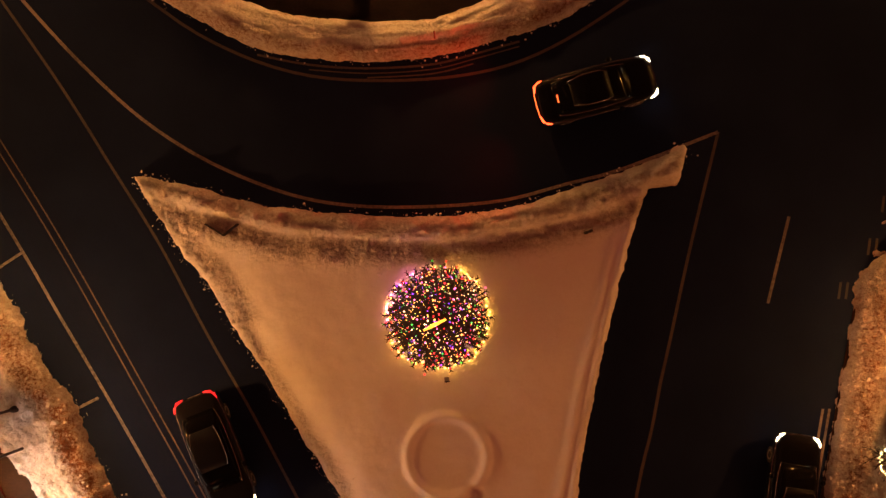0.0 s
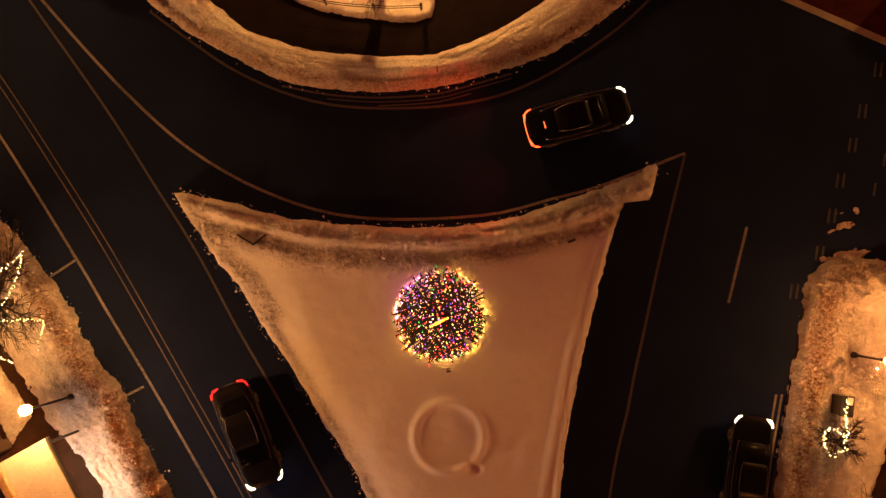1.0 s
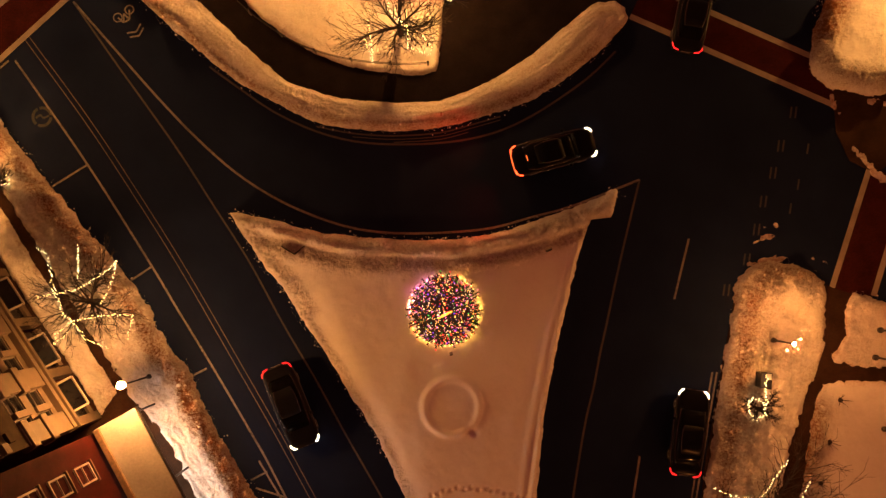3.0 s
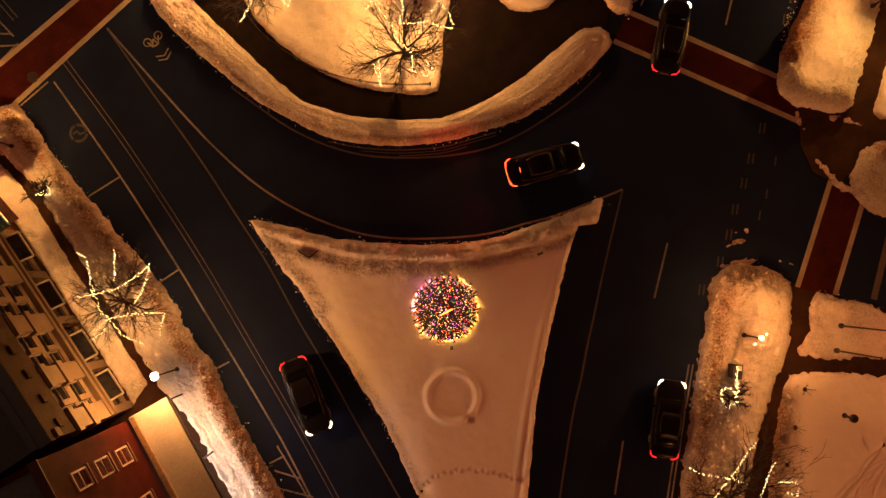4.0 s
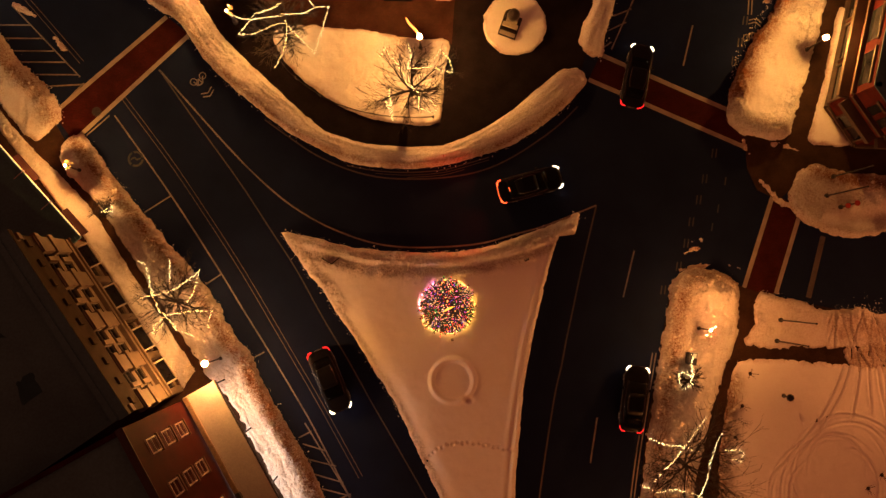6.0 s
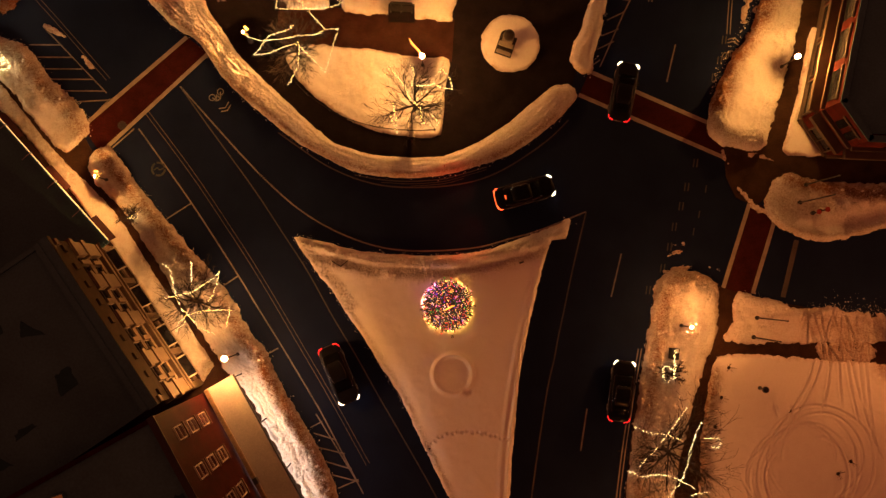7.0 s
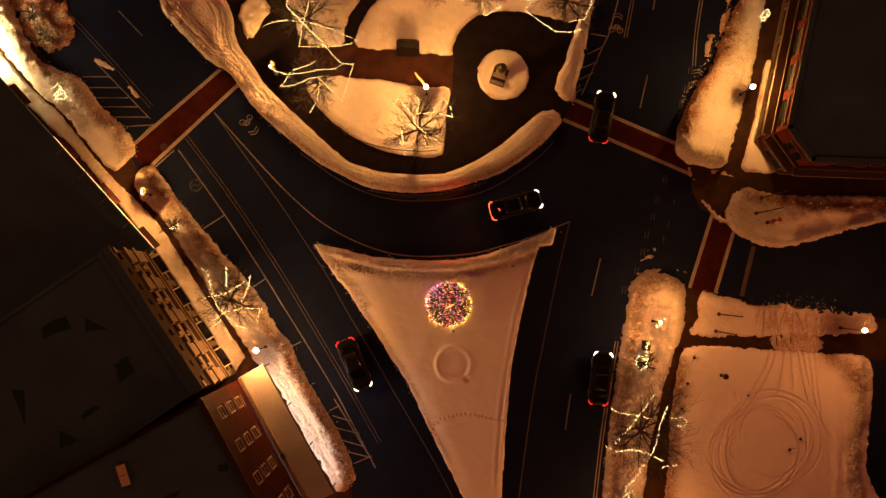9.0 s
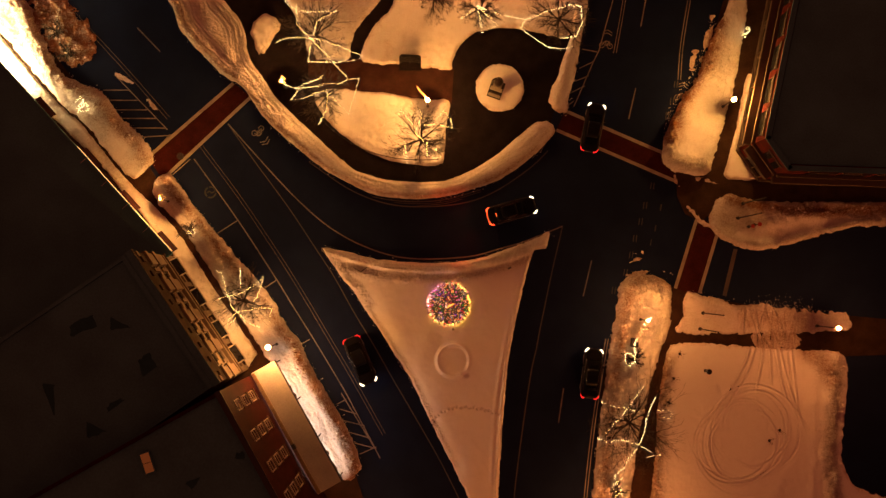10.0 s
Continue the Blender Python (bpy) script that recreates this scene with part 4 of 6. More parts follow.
def tyre_circles(X, Y):
    h = 0 * X
    for k, (cx, cy, r, depth) in enumerate(CIRCLES):
        q = np.hypot(X - cx, (Y - cy) * (0.88 + 0.02 * k)) + 0.22 * vnoise(X, Y, 3.0, 40 + k) - r
        arc = smoothstep(0.55 + 0.9 * np.sin(np.arctan2(Y - cy, X - cx) + k * 1.9))
        h = h - arc * (1.5 * depth * np.exp(-(q / 0.08) ** 2) - 0.8 * depth * np.exp(-((np.abs(q) - 0.16) / 0.06) ** 2))
    # wheels swung in from the street, curving into the circle
    for x0, bend, low in ((28.2, -4.9, -13), (28.7, -4.6, -11.5), (29.4, -1.9, -9), (30.0, 0.3, -8.5), (30.6, 1.5, -10), (31.0, 2.0, -13), (31.6, 0.8, -9), (32.1, 0.6, -12.5)):
        t = np.clip((-3.8 - Y) / 8.0, 0, 1.2)
        q = X - x0 - bend * t ** 1.6
        on = smoothstep((Y - low) / 1.5)
        h = h - on * (0.13 * np.exp(-(q / 0.09) ** 2) - 0.06 * np.exp(-((np.abs(q) - 0.17) / 0.07) ** 2))
    for x, y in ((24.95, -8.35), (26.2, -8.55)):
        u, w = (X - x) * 0.95 + (Y - y) * 0.3, (Y - y) * 0.95 - (X - x) * 0.3
        h = h - 0.2 * np.exp(-(u / 0.13) ** 2 - (w / 0.42) ** 2)
    return h


PLAZA = [(20.18, -4.72), (21.29, -3.91), (26.73, -4.25), (33.26, -4.75), (37.32, -5.61), (37.00, -11.28), (36.67, -15.05), (37.79, -17.75), (40.89, -18.96), (44.76, -19.97), (44.62, -24.24), (17.35, -23.94), (18.27, -18.71), (18.94, -12.16), (19.47, -7.85)]
snow("snow_plaza", PLAZA, "smooth snow on the corner plaza, marked by circling tyre tracks", 0.26, 0.4, 0.075,
     [([(19.89, -5.69), (19.35, -8.39), (18.94, -12.16), (18.40, -17.53), (17.92, -22.88)], 0.12, 0.9, 0.3, 0.95), ([(36.49, -6.14), (35.80, -11.27), (35.42, -15.04), (35.86, -18.80)], 0.3, 0.8, 0.34, 0.35),
      ([(34.32, -5.85), (34.06, -11.25), (33.69, -18.88)], 0.08, 0.4, 0.03, 0.1), ([(33.53, -4.86), (34.86, -5.85), (35.80, -7.60)], 0.05, 0.9, 0.12, 0.9)], 0.02, 0.1, tyre_circles, 0.5, slush=0.08)

# dirty heap between kerb and lane, and slush smeared by turning wheels
snow("snow_heap", [(-41.48, 30.23), (-38.84, 31.32), (-35.05, 26.36), (-35.92, 23.58), (-38.13, 24.16), (-39.69, 26.30)], "dirty grey heap of ploughed snow beside the lane", 0.07, 0.6, 0.08,
     [([(-40.21, 29.65), (-38.26, 27.40), (-36.59, 24.59)], 0.06, 1.2, 0.3, 1.6)], 0.10, 0.55, None, 0.5, slush=1.6)
for pts, wide in (([(16.12, 2.13), (17.50, 2.72), (19.25, 3.03), (20.88, 2.68)], 0.10), ([(16.35, 2.57), (17.17, 2.83), (18.16, 3.04)], 0.09), ([(16.70, 3.82), (17.36, 4.14), (17.96, 4.19)], 0.10), ([(16.88, 4.64), (17.98, 4.84)], 0.08),
                  ([(23.66, 24.39), (23.18, 22.56)], 0.4), ([(25.40, 27.83), (24.56, 25.33)], 0.25), ([(20.07, 13.90), (20.72, 13.26), (21.35, 11.87)], 0.24), ([(21.35, 11.87), (21.69, 10.83), (22.10, 9.71), (22.96, 8.52)], 0.16), ([(22.71, 8.78), (23.60, 7.84), (24.87, 7.02)], 0.22), ([(23.35, 11.86), (24.45, 11.63), (25.55, 11.32)], 0.2),
                  ([(-32.94, 22.88), (-31.90, 22.21), (-31.18, 21.86)], 0.25), ([(-29.85, 20.30), (-29.30, 19.74), (-28.97, 19.29)], 0.2), ([(25.38, 26.99), (24.08, 23.38)], 0.2)):
    mid = smooth_line(pts, 0.3)
    d = np.gradient(mid, axis=0)
    side = np.stack([-d[:, 1], d[:, 0]], 1) / (np.linalg.norm(d, axis=1)[:, None] + 1e-9) * wide / 2
    snow("snow_slush_smear", [tuple(p) for p in mid + side] + [tuple(p) for p in (mid - side)[::-1]], "smear of dirty slush on the asphalt", 0.06, 0.1, 0.06, (), 0.05, 0.2, None, 0, slush=0.85)

snow("snow_over_path", [(28.67, -2.96), (32.87, -3.01), (32.44, -4.85), (28.79, -4.70)], "churned snow dragged across the footway by tyres", 0.2, 0.35, 0.07, [([(29.5, -3.6), (32.5, -3.8)], 0.0, 1.5, 0.08, 0.7)], 0.03, 0.3, ruts, 0.5, 0.06, 0.8)


# ---------------------------------------------------------------- buildings
def facade(p0, u):
    """A frame on a street front: x along it, y out to the street, z up."""
    u = Vector((*u, 0)).normalized()
    n = Vector((-u.y, u.x, 0))
    m = Matrix((u, n, Vector((0, 0, 1)))).transposed().to_4x4()
    m.translation = (*p0, 0)
    return m


DARK_FRAME = mat("dark_bronze_frame", (0.05, 0.04, 0.03), 0.5, vary=0.2)


def window(parent, x, z, w, h, y=0.0, bars=1, glass=None, sill=True, frame_material=None):
    """A sash window set in the front: frame, panes and sill."""
    t = 0.09
    frame_ob = part("window", boxes([((x - w / 2 - t, y - 0.1, z - t), (x - w / 2, y + 0.06, z + h + t)), ((x + w / 2, y - 0.1, z - t), (x + w / 2 + t, y + 0.06, z + h + t)),
                                     ((x - w / 2, y - 0.1, z + h), (x + w / 2, y + 0.06, z + h + t)), ((x - w / 2, y - 0.1, z - t), (x + w / 2, y + 0.06, z))]
                                    + [((x - w / 2, y - 0.08, z + h * (k + 1) / (bars + 1) - 0.03), (x + w / 2, y + 0.03, z + h * (k + 1) / (bars + 1) + 0.03)) for k in range(bars)]),
                    frame_material or FRAME, parent)
    part("pane", boxes([((x - w / 2, y - 0.07, z), (x + w / 2, y - 0.05, z + h))]), glass or GLASS, frame_ob)
    if sill:
        part("sill", boxes([((x - w / 2 - 0.18, y - 0.05, z - 0.22), (x + w / 2 + 0.18, y + 0.16, z - t))], bevel=0.015), STONE, frame_ob)
    return frame_ob


def stone_building():
    m = facade((-27.4, 4.98), (7.28, -10.95))
    ob = empty("commercial_building", m, "four-storey tan stone-fronted building with paired windows and awnings", "building")
    W0, H = 13.1, 12.0
    part("body", boxes([((0, -46, 0), (W0, -0.45, H - 0.45))]), BRICK_UNLIT, ob)
    part("roof", boxes([((0.3, -45.7, H - 0.44), (W0 - 0.3, -0.8, H - 0.36))]), ROOF, ob, "dark flat roof")
    part("parapet", boxes([((0, -0.8, H - 0.45), (W0, -0.4, H)), ((0, -46, H - 0.45), (0.28, -0.8, H - 0.2)), ((W0 - 0.28, -46, H - 0.45), (W0, -0.8, H - 0.2))]), ROOF, ob)
    part("cornice", boxes([((-0.1, -0.42, H - 0.55), (W0 + 0.1, 0.28, H - 0.1)), ((-0.05, -0.42, H - 0.95), (W0 + 0.05, 0.1, H - 0.58))], bevel=0.03), STONE_UNLIT, ob)
    # Added sheet over the cornice top; its dark colour dims the reddish skylight there.
    part("flashing", boxes([((-0.1, -0.4, H - 0.096), (W0 + 0.1, 0.26, H - 0.08))]), ROOF, ob, "dark sheet added to dim the cornice top")
    part("frieze", boxes([((0.0, -0.45, 8.45), (W0, 0.02, H - 0.96))], bevel=0.02), STONE_UNLIT, ob, "brown frieze under the cornice, its dimness put into the colour")
    for k in range(9):
        x = 0.7 + k * (W0 - 1.4) / 8
        part("bracket", boxes([((x - 0.26, 0.021, 9.55), (x + 0.26, 0.2, 10.05))], bevel=0.03), STONE_UNLIT, ob, "carved block on the frieze")
    for x in (0.25, W0 - 0.25):
        part("quoin", boxes([((x - 0.25, 0.021, 10.4), (x + 0.25, 0.26, 10.9))], bevel=0.03), STONE, ob)
    bays = 4
    bw = W0 / bays
    for k in range(bays + 1):
        x = min(max(k * bw, 0.55), W0 - 0.55)
        part("pier", boxes([((x - 0.55, -0.45, 3.8), (x + 0.55, 0.12, 8.44))], bevel=0.03), STONE, ob)
        for z in (5.75, 7.75):
            part("pier_block", boxes([((x - 0.72, -0.44, z), (x + 0.72, 0.24, z + 0.62))], bevel=0.05), STONE, ob)
    for f in range(2):
        z = 4.35 + f * 2.1
        part("spandrel", boxes([((0.3, -0.45, z - 0.75), (W0 - 0.3, -0.16, z - 0.06))], bevel=0.02), STONE, ob)
        for k in range(bays):
            part("mullion", boxes([((k * bw + bw / 2 - 0.17, -0.45, z - 0.05), (k * bw + bw / 2 + 0.17, 0.0, z + 1.40))], bevel=0.02), STONE, ob)
            for s in (-1, 1):
                window(ob, k * bw + bw / 2 + s * 0.62, z + 0.02, 0.82, 1.32, -0.30, 1, None, False, DARK_FRAME)
    part("storefront_cornice", boxes([((-0.05, -0.4, 3.1), (W0 + 0.05, 0.32, 3.4)), ((0.05, -0.4, 3.41), (W0 - 0.05, 0.18, 3.78))], bevel=0.03), STONE, ob)
    for k in range(bays):
        x = k * bw
        part("shop_window", boxes([((x + 0.5, -0.3, 0.6), (x + bw - 0.5, -0.25, 2.9))]), GLASS, ob)
        part("stall_riser", boxes([((x + 0.42, -0.4, 0.0), (x + bw - 0.42, -0.1, 0.58))], bevel=0.02), STONE, ob)
    for k in range(bays + 1):
        x = min(max(k * bw, 0.25), W0 - 0.25)
        part("shop_pier", boxes([((x - 0.25, -0.4, 0.0), (x + 0.25, 0.1, 3.09))], bevel=0.02), STONE, ob)
    for k, x in enumerate((1.6, 5.0, 8.6, 11.4)):
        bm = bmesh.new()
        w = 0.85
        q = [(x - w, 0.1, 2.95), (x + w, 0.1, 2.95), (x + w, 0.85, 2.3), (x - w, 0.85, 2.3), (x + w, 0.85, 2.1), (x - w, 0.85, 2.1)]
        v = [bm.verts.new(c) for c in q]
        bm.faces.new((v[0], v[1], v[2], v[3]))
        bm.faces.new((v[3], v[2], v[4], v[5]))
        r = bmesh.ops.solidify(bm, geom=bm.faces[:], thickness=0.03)
        hood = part("awning", bm, GLASS, ob, "dark glazed sloping hood with pale frame")
        for a, b in ((0, 1), (1, 2), (2, 3), (3, 0)):
            v, f = tube_data([[(Vector(q[a]) + Vector((0, 0, 0.03)), 0.06), (Vector(q[b]) + Vector((0, 0, 0.03)), 0.06)]], 6)
            mesh_object("rim", v, f, FRAME).parent = hood
    return ob


def brick_building():
    m = facade((-19.25, -6.15), (0.477, -0.879))
    ob = empty("brick_building", m, "red brick building, coloured dark as if unlit, with white-framed sash windows", "building")
    L0, H = 34.0, 14.9
    part("body", boxes([((0.05, -46, 0), (L0, 0, H - 0.4))]), BRICK_UNLIT, ob)
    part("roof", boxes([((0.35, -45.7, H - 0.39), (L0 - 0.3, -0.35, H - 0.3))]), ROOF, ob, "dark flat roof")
    part("parapet", boxes([((0.05, -0.35, H - 0.4), (L0, 0.0, H)), ((0.05, -46, H - 0.4), (0.34, -0.35, H - 0.1))]), BRICK_UNLIT, ob)
    part("coping", boxes([((0.0, -0.4, H), (L0, 0.08, H + 0.1))], bevel=0.02), IRON, ob)
    for c in range(11):
        for f in range(3):
            window(ob, 1.75 + 2.85 * c, 5.6 + 2.75 * f, 0.8, 1.55, 0.02)
    return ob


def low_front():
    """The one-storey shop front with a snow-dusted flat roof."""
    m = facade((-19.15, -6.08), (0.482, -0.876))
    ob = empty("shop_front", m, "one-storey shop front with lamplit flat roof and bright windows", "shop front")
    L0, D, H = 12.5, 2.5, 3.7
    part("wall", boxes([((0, 0.12, 3.0), (L0, 0.8, H - 0.15)), ((0, 0.12, 0), (0.3, 0.8, 2.99)), ((L0 - 0.3, 0.12, 0), (L0, 0.8, 2.99)), ((0.3, 0.12, 0), (L0 - 0.3, 0.76, 0.6))]), BRICK, ob)
    for x in (0.15, 4.15, 8.15, L0 - 0.15):
        part("column", turned([(0.09, 0), (0.09, 0.2), (0.06, 0.24), (0.06, H - 0.16)], 10, (x, D - 0.2, 0)), IRON, ob)
    part("roof", boxes([((-0.05, 0.1, H - 0.14), (L0 + 0.05, D, H))], bevel=0.03), mat("pale_roof_membrane", (0.34, 0.33, 0.34), 0.7, vary=0.25, scale=0.5, fine=8), ob, "pale flat roof lit by the lamp")
    part("gutter", boxes([((-0.06, D, H - 0.22), (L0 + 0.06, D + 0.12, H - 0.04))], bevel=0.03), IRON, ob)
    part("flashing", boxes([((0, 0.1, H + 0.004), (L0, 0.42, H + 0.22))], bevel=0.03), mat("ice_crusted_flashing", (0.22, 0.15, 0.09), 0.7, vary=0.5, scale=6, fine=30, bump=0.8), ob)
    for k in range(4):
        x = 0.6 + k * 2.85
        part("shop_window", boxes([((x, 0.66, 0.7), (x + 2.5, 0.72, 2.8))]), SHOP_WHITE, ob, "brightly lit shop window")
        part("window_frame", boxes([((x - 0.08, 0.62, 0.6), (x, 0.84, 2.98)), ((x + 2.5, 0.62, 0.6), (x + 2.58, 0.84, 2.98)), ((x, 0.62, 2.8), (x + 2.5, 0.84, 2.98))]), IRON, ob)
    bm = boxes([((7.4, 0.15, H + 0.005), (7.9, 0.5, H + 0.45))], bevel=0.04)
    part("vent_box", bm, IRON, ob)
    return ob


def low_building():
    m = facade((-49.0, 30.6), (22.6, -25.4))
    ob = empty("low_building", m, "single-storey building with a dark flat roof and lit eaves", "building")
    L0, H = 34.0, 3.4
    part("body", boxes([((-20, -30, 0), (L0, -1.0, H - 0.35))]), BRICK, ob)
    part("roof", boxes([((-20, -30, H - 0.34), (L0, -0.25, H - 0.22))]), ROOF, ob, "dark flat roof with overhanging eaves")
    part("parapet", boxes([((-20, -0.25, H - 0.42), (L0, 0.0, H - 0.1)), ((L0 - 0.28, -30, H - 0.2), (L0, -0.3, H - 0.02))]), ROOF, ob)
    for a, b in ((20.6, 27.6), (28.0, 33.8)):
        part("light_tube", boxes([((a, 0.02, H - 0.3), (b, 0.07, H - 0.25))]), TUBE, ob, "lit tube along the eaves")
    for k in range(4):
        x = 22 + 2.9 * k
        part("bracket_lamp", boxes([((x, -0.75, H - 0.1), (x + 0.05, 0.1, H - 0.05)), ((x - 0.03, 0.05, H - 0.25), (x + 0.08, 0.14, H - 0.05))]), STEEL, ob)
    for k in range(5):
        x = -8 + 4.0 * k
        part("shop_window", boxes([((x, -0.98, 0.5), (x + 3.6, -0.93, 2.7))]), SHOP, ob, "brightly lit shop window")
        part("window_frame", boxes([((x - 0.2, -1.0, 0.3), (x, -0.85, 2.9)), ((x, -1.0, 2.7), (x + 3.6, -0.85, 2.9))]), IRON, ob)
    for x in (14.5, 21.0, 26.4, 31.6):
        bm = bmesh.new()
        v = [bm.verts.new(c) for c in ((x, 0.0, 2.95), (x + 2.3, 0.0, 2.95), (x + 2.3, 0.5, 2.6), (x, 0.5, 2.6))]
        bm.faces.new(v)
        bmesh.ops.solidify(bm, geom=bm.faces[:], thickness=0.03)
        part("awning", bm, AWNING, ob, "dark red sloping canvas awning")
    return ob


def corner_building():
    ob = empty("corner_building", Matrix.Identity(4), "two-storey red brick corner building with tan stone bands", "building")
    out = [(27.5, 14.6), (29.4, 11.75), (50, 10.75), (70, 20), (70, 48), (35.2, 48)]
    H = 7.3
    body = slab("body", out, 0, H - 0.4, BRICK, kind="")
    body.parent = ob
    roof = slab("roof", [(28.1, 14.7), (29.7, 12.3), (50, 11.3), (69, 20), (69, 47), (35.6, 47)], H - 0.4, H - 0.3, ROOF, kind="")
    roof.parent = ob
    roof["label"] = "dark flat roof"
    for p0, u, L0 in (((27.5, 14.6), (7.7, 33.4), 34.0), ((29.4, 11.75), (-1.9, 2.85), 3.42), ((50, 10.75), (-20.6, 1.0), 20.6)):
        m = facade(p0, u)

        def put(name, items, material, label="", bevel=0.0):
            part(name, boxes(items, m, bevel), material, ob, label)
        put("parapet", [((0, -0.35, H - 0.4), (L0, 0.0, H - 0.05))], BRICK)
        put("coping", [((-0.05, -0.4, H - 0.05), (L0 + 0.05, 0.08, H + 0.06))], ROOF)
        put("plinth", [((0, 0, 0), (L0, 0.22, 0.5))], STONE, "", 0.03)
        put("storefront_cornice", [((0, 0, 3.1), (L0, 0.75, 3.55))], STONE, "tan stone ledge over the shop windows", 0.04)
        put("sill_band", [((0, 0, 4.35), (L0, 0.3, 4.6))], STONE, "", 0.03)
        k, x = 0, 0.35
        wide = 2.6 if L0 > 5 else 0.95
        while x + wide < L0:
            put("shop_window", [((x, -0.05, 0.6), (x + wide, 0.03, 2.9))], GLASS)
            put("window_frame", [((x - 0.12, 0, 0.5), (x, 0.14, 3.1)), ((x + wide, 0, 0.5), (x + wide + 0.12, 0.14, 3.1)), ((x, 0, 2.9), (x + wide, 0.12, 3.1))], STONE)
            put("upper_window", [((x + 0.15, 0.004, 4.7), (x + wide - 0.15, 0.03, 6.3))], GLASS)
            put("lintel", [((x, 0, 6.3), (x + wide, 0.12, 6.55))], STONE)
            x += wide + (0.5 if L0 > 5 else 0.12)
    return ob


tan = stone_building()
red = brick_building()
low_front()
low_building()
corner_building()


ROOF_SPOTS = [((-31.33, -1.16), 3.0, 1.9, 20), ((-28.35, -1.06), 2.4, 1.6, -25), ((-26.01, -4.35), 1.9, 2.2, 30), ((-33.82, -6.94), 1.2, 4.4, 14), ((-28.66, -7.61), 1.9, 1.0, 40), ((-30.23, -9.76), 2.2, 1.5, -30), ((-17.68, -11.38), 0.9, 1.0, 0), ((-21.29, -13.41), 1.8, 1.3, 20)]
SKYLIGHT_AT = (-24.88, -11.75)


def roof_patch(x, y, z, wide, deep, turn, seed):
    """An uneven dark patch on the membrane, a finger thick."""
    r = random.Random(seed)
    corners = [(a + r.uniform(-0.3, 0.3), r.uniform(0.75, 1.1)) for a in ((0.6, 2.5, 4.3) if seed % 2 else (0.5, 2.4, 3.7, 5.6))]
    corners = [(0.5 * wide * q * math.cos(a), 0.5 * deep * q * math.sin(a)) for a, q in corners]
    outline = []
    for (ax, ay), (bx, by) in zip(corners, corners[1:] + corners[:1]):
        outline += [(ax + (bx - ax) * t + r.gauss(0, 0.05), ay + (by - ay) * t + r.gauss(0, 0.05)) for t in (0.06, 0.25, 0.5, 0.75, 0.94)]
    ob = slab("roof_patch", outline, 0.0, 0.012, ROOF_PATCH,
              "dark patch on the flat roof membrane", "roof patch", "")
    ob.matrix_world = pose(x, y, z, 0, 0, turn)
    ob["group"] = "roof patches"


for k, ((x, y), z, w, d, turn) in enumerate([(c, 11.642, w, d, a) for c, w, d, a in ROOF_SPOTS[:6]] + [(c, 14.602, w, d, a) for c, w, d, a in ROOF_SPOTS[6:]]):
    roof_patch(x, y, z, w, d, turn, k)


def skylight(x, y, z, turn):
    ob = empty("skylight", pose(x, y, z, 0, 0, turn), "dim orange-lit skylight on the dark roof", "skylight")
    ob.scale = (0.85, 0.9, 1.0)
    part("kerb", boxes([((-0.5, -0.95, 0), (-0.42, 0.95, 0.3)), ((0.42, -0.95, 0), (0.5, 0.95, 0.3)), ((-0.42, -0.95, 0), (0.42, -0.87, 0.3)), ((-0.42, 0.87, 0), (0.42, 0.95, 0.3))], bevel=0.01), ROOF, ob)
    for a, b in ((-0.86, -0.02), (0.02, 0.86)):
        part("pane", boxes([((-0.41, a, 0.22), (0.41, b, 0.25))]), HATCH_GLOW, ob, "dim orange pane")
    part("glazing_bar", boxes([((-0.41, -0.018, 0.2), (0.41, 0.018, 0.29))]), IRON, ob)


skylight(*SKYLIGHT_AT, 14.61, 18)


# ---------------------------------------------------------------- lamps and posts
def street_lamp(x, y, height, label, globe=0.19, material=None, dish=0.21):
    ob = empty("street_lamp", pose(x, y, 0), label, "street lamp", "street lamps")
    part("base", turned([(0.2, 0), (0.2, 0.12), (0.16, 0.2), (0.13, 0.55), (0.09, 0.7), (0.06, 0.8)]), IRON, ob, smooth=False)
    part("pole", turned([(0.06, 0.8), (0.045, height - 0.45), (0.08, height - 0.42), (0.08, height - 0.36), (0.05, height - 0.33), (0.06, height - 0.22), (0.08, height - globe * 0.9)], 12), IRON, ob)
    part("dish", turned([(0.05, height - 0.3), (dish - 0.02, height - 0.27), (dish, height - 0.22), (dish - 0.04, height - 0.235), (0.05, height - 0.26)], 16), IRON, ob)
    part("globe", ball(globe, (0, 0, height), None, 3), material or GLOBE, ob, "glowing white globe", True)
    part("finial", turned([(0.06, height + globe * 0.97), (0.03, height + globe + 0.06), (0.008, height + globe + 0.14)], 8), IRON, ob)
    return ob


street_lamp(-9.6, -23.5, 4.5, "black iron street lamp with glowing globe beside the footway", material=GLOBE_EAST)
# Lamp added out of view to raise the light on island and plaza.
street_lamp(14.9, -20.6, 3.6, "lit street lamp added out of view beside the strung tree", material=GLOBE_SOUTH)
street_lamp(1.5, 37.5, 4.2, "black iron park lamp with glowing globe on the lawn")
LAMP_W, LAMP_NE, LAMP_E, LAMP_SE, LAMP_PARK, LAMP_NW, LAMP_PARK_W = [(-17.33, -3.55), (26.02, 18.86), (34.57, -2.48), (17.58, -1.65), (-2.61, 19.22), (-27.69, 10.28), (-16.36, 21.32)]
street_lamp(*LAMP_W, 4.7, "black iron street lamp with glowing globe beside the footway", material=GLOBE_WEST)
street_lamp(*LAMP_NE, 3.6, "black iron street lamp with glowing globe on snow", material=GLOBE_NE)
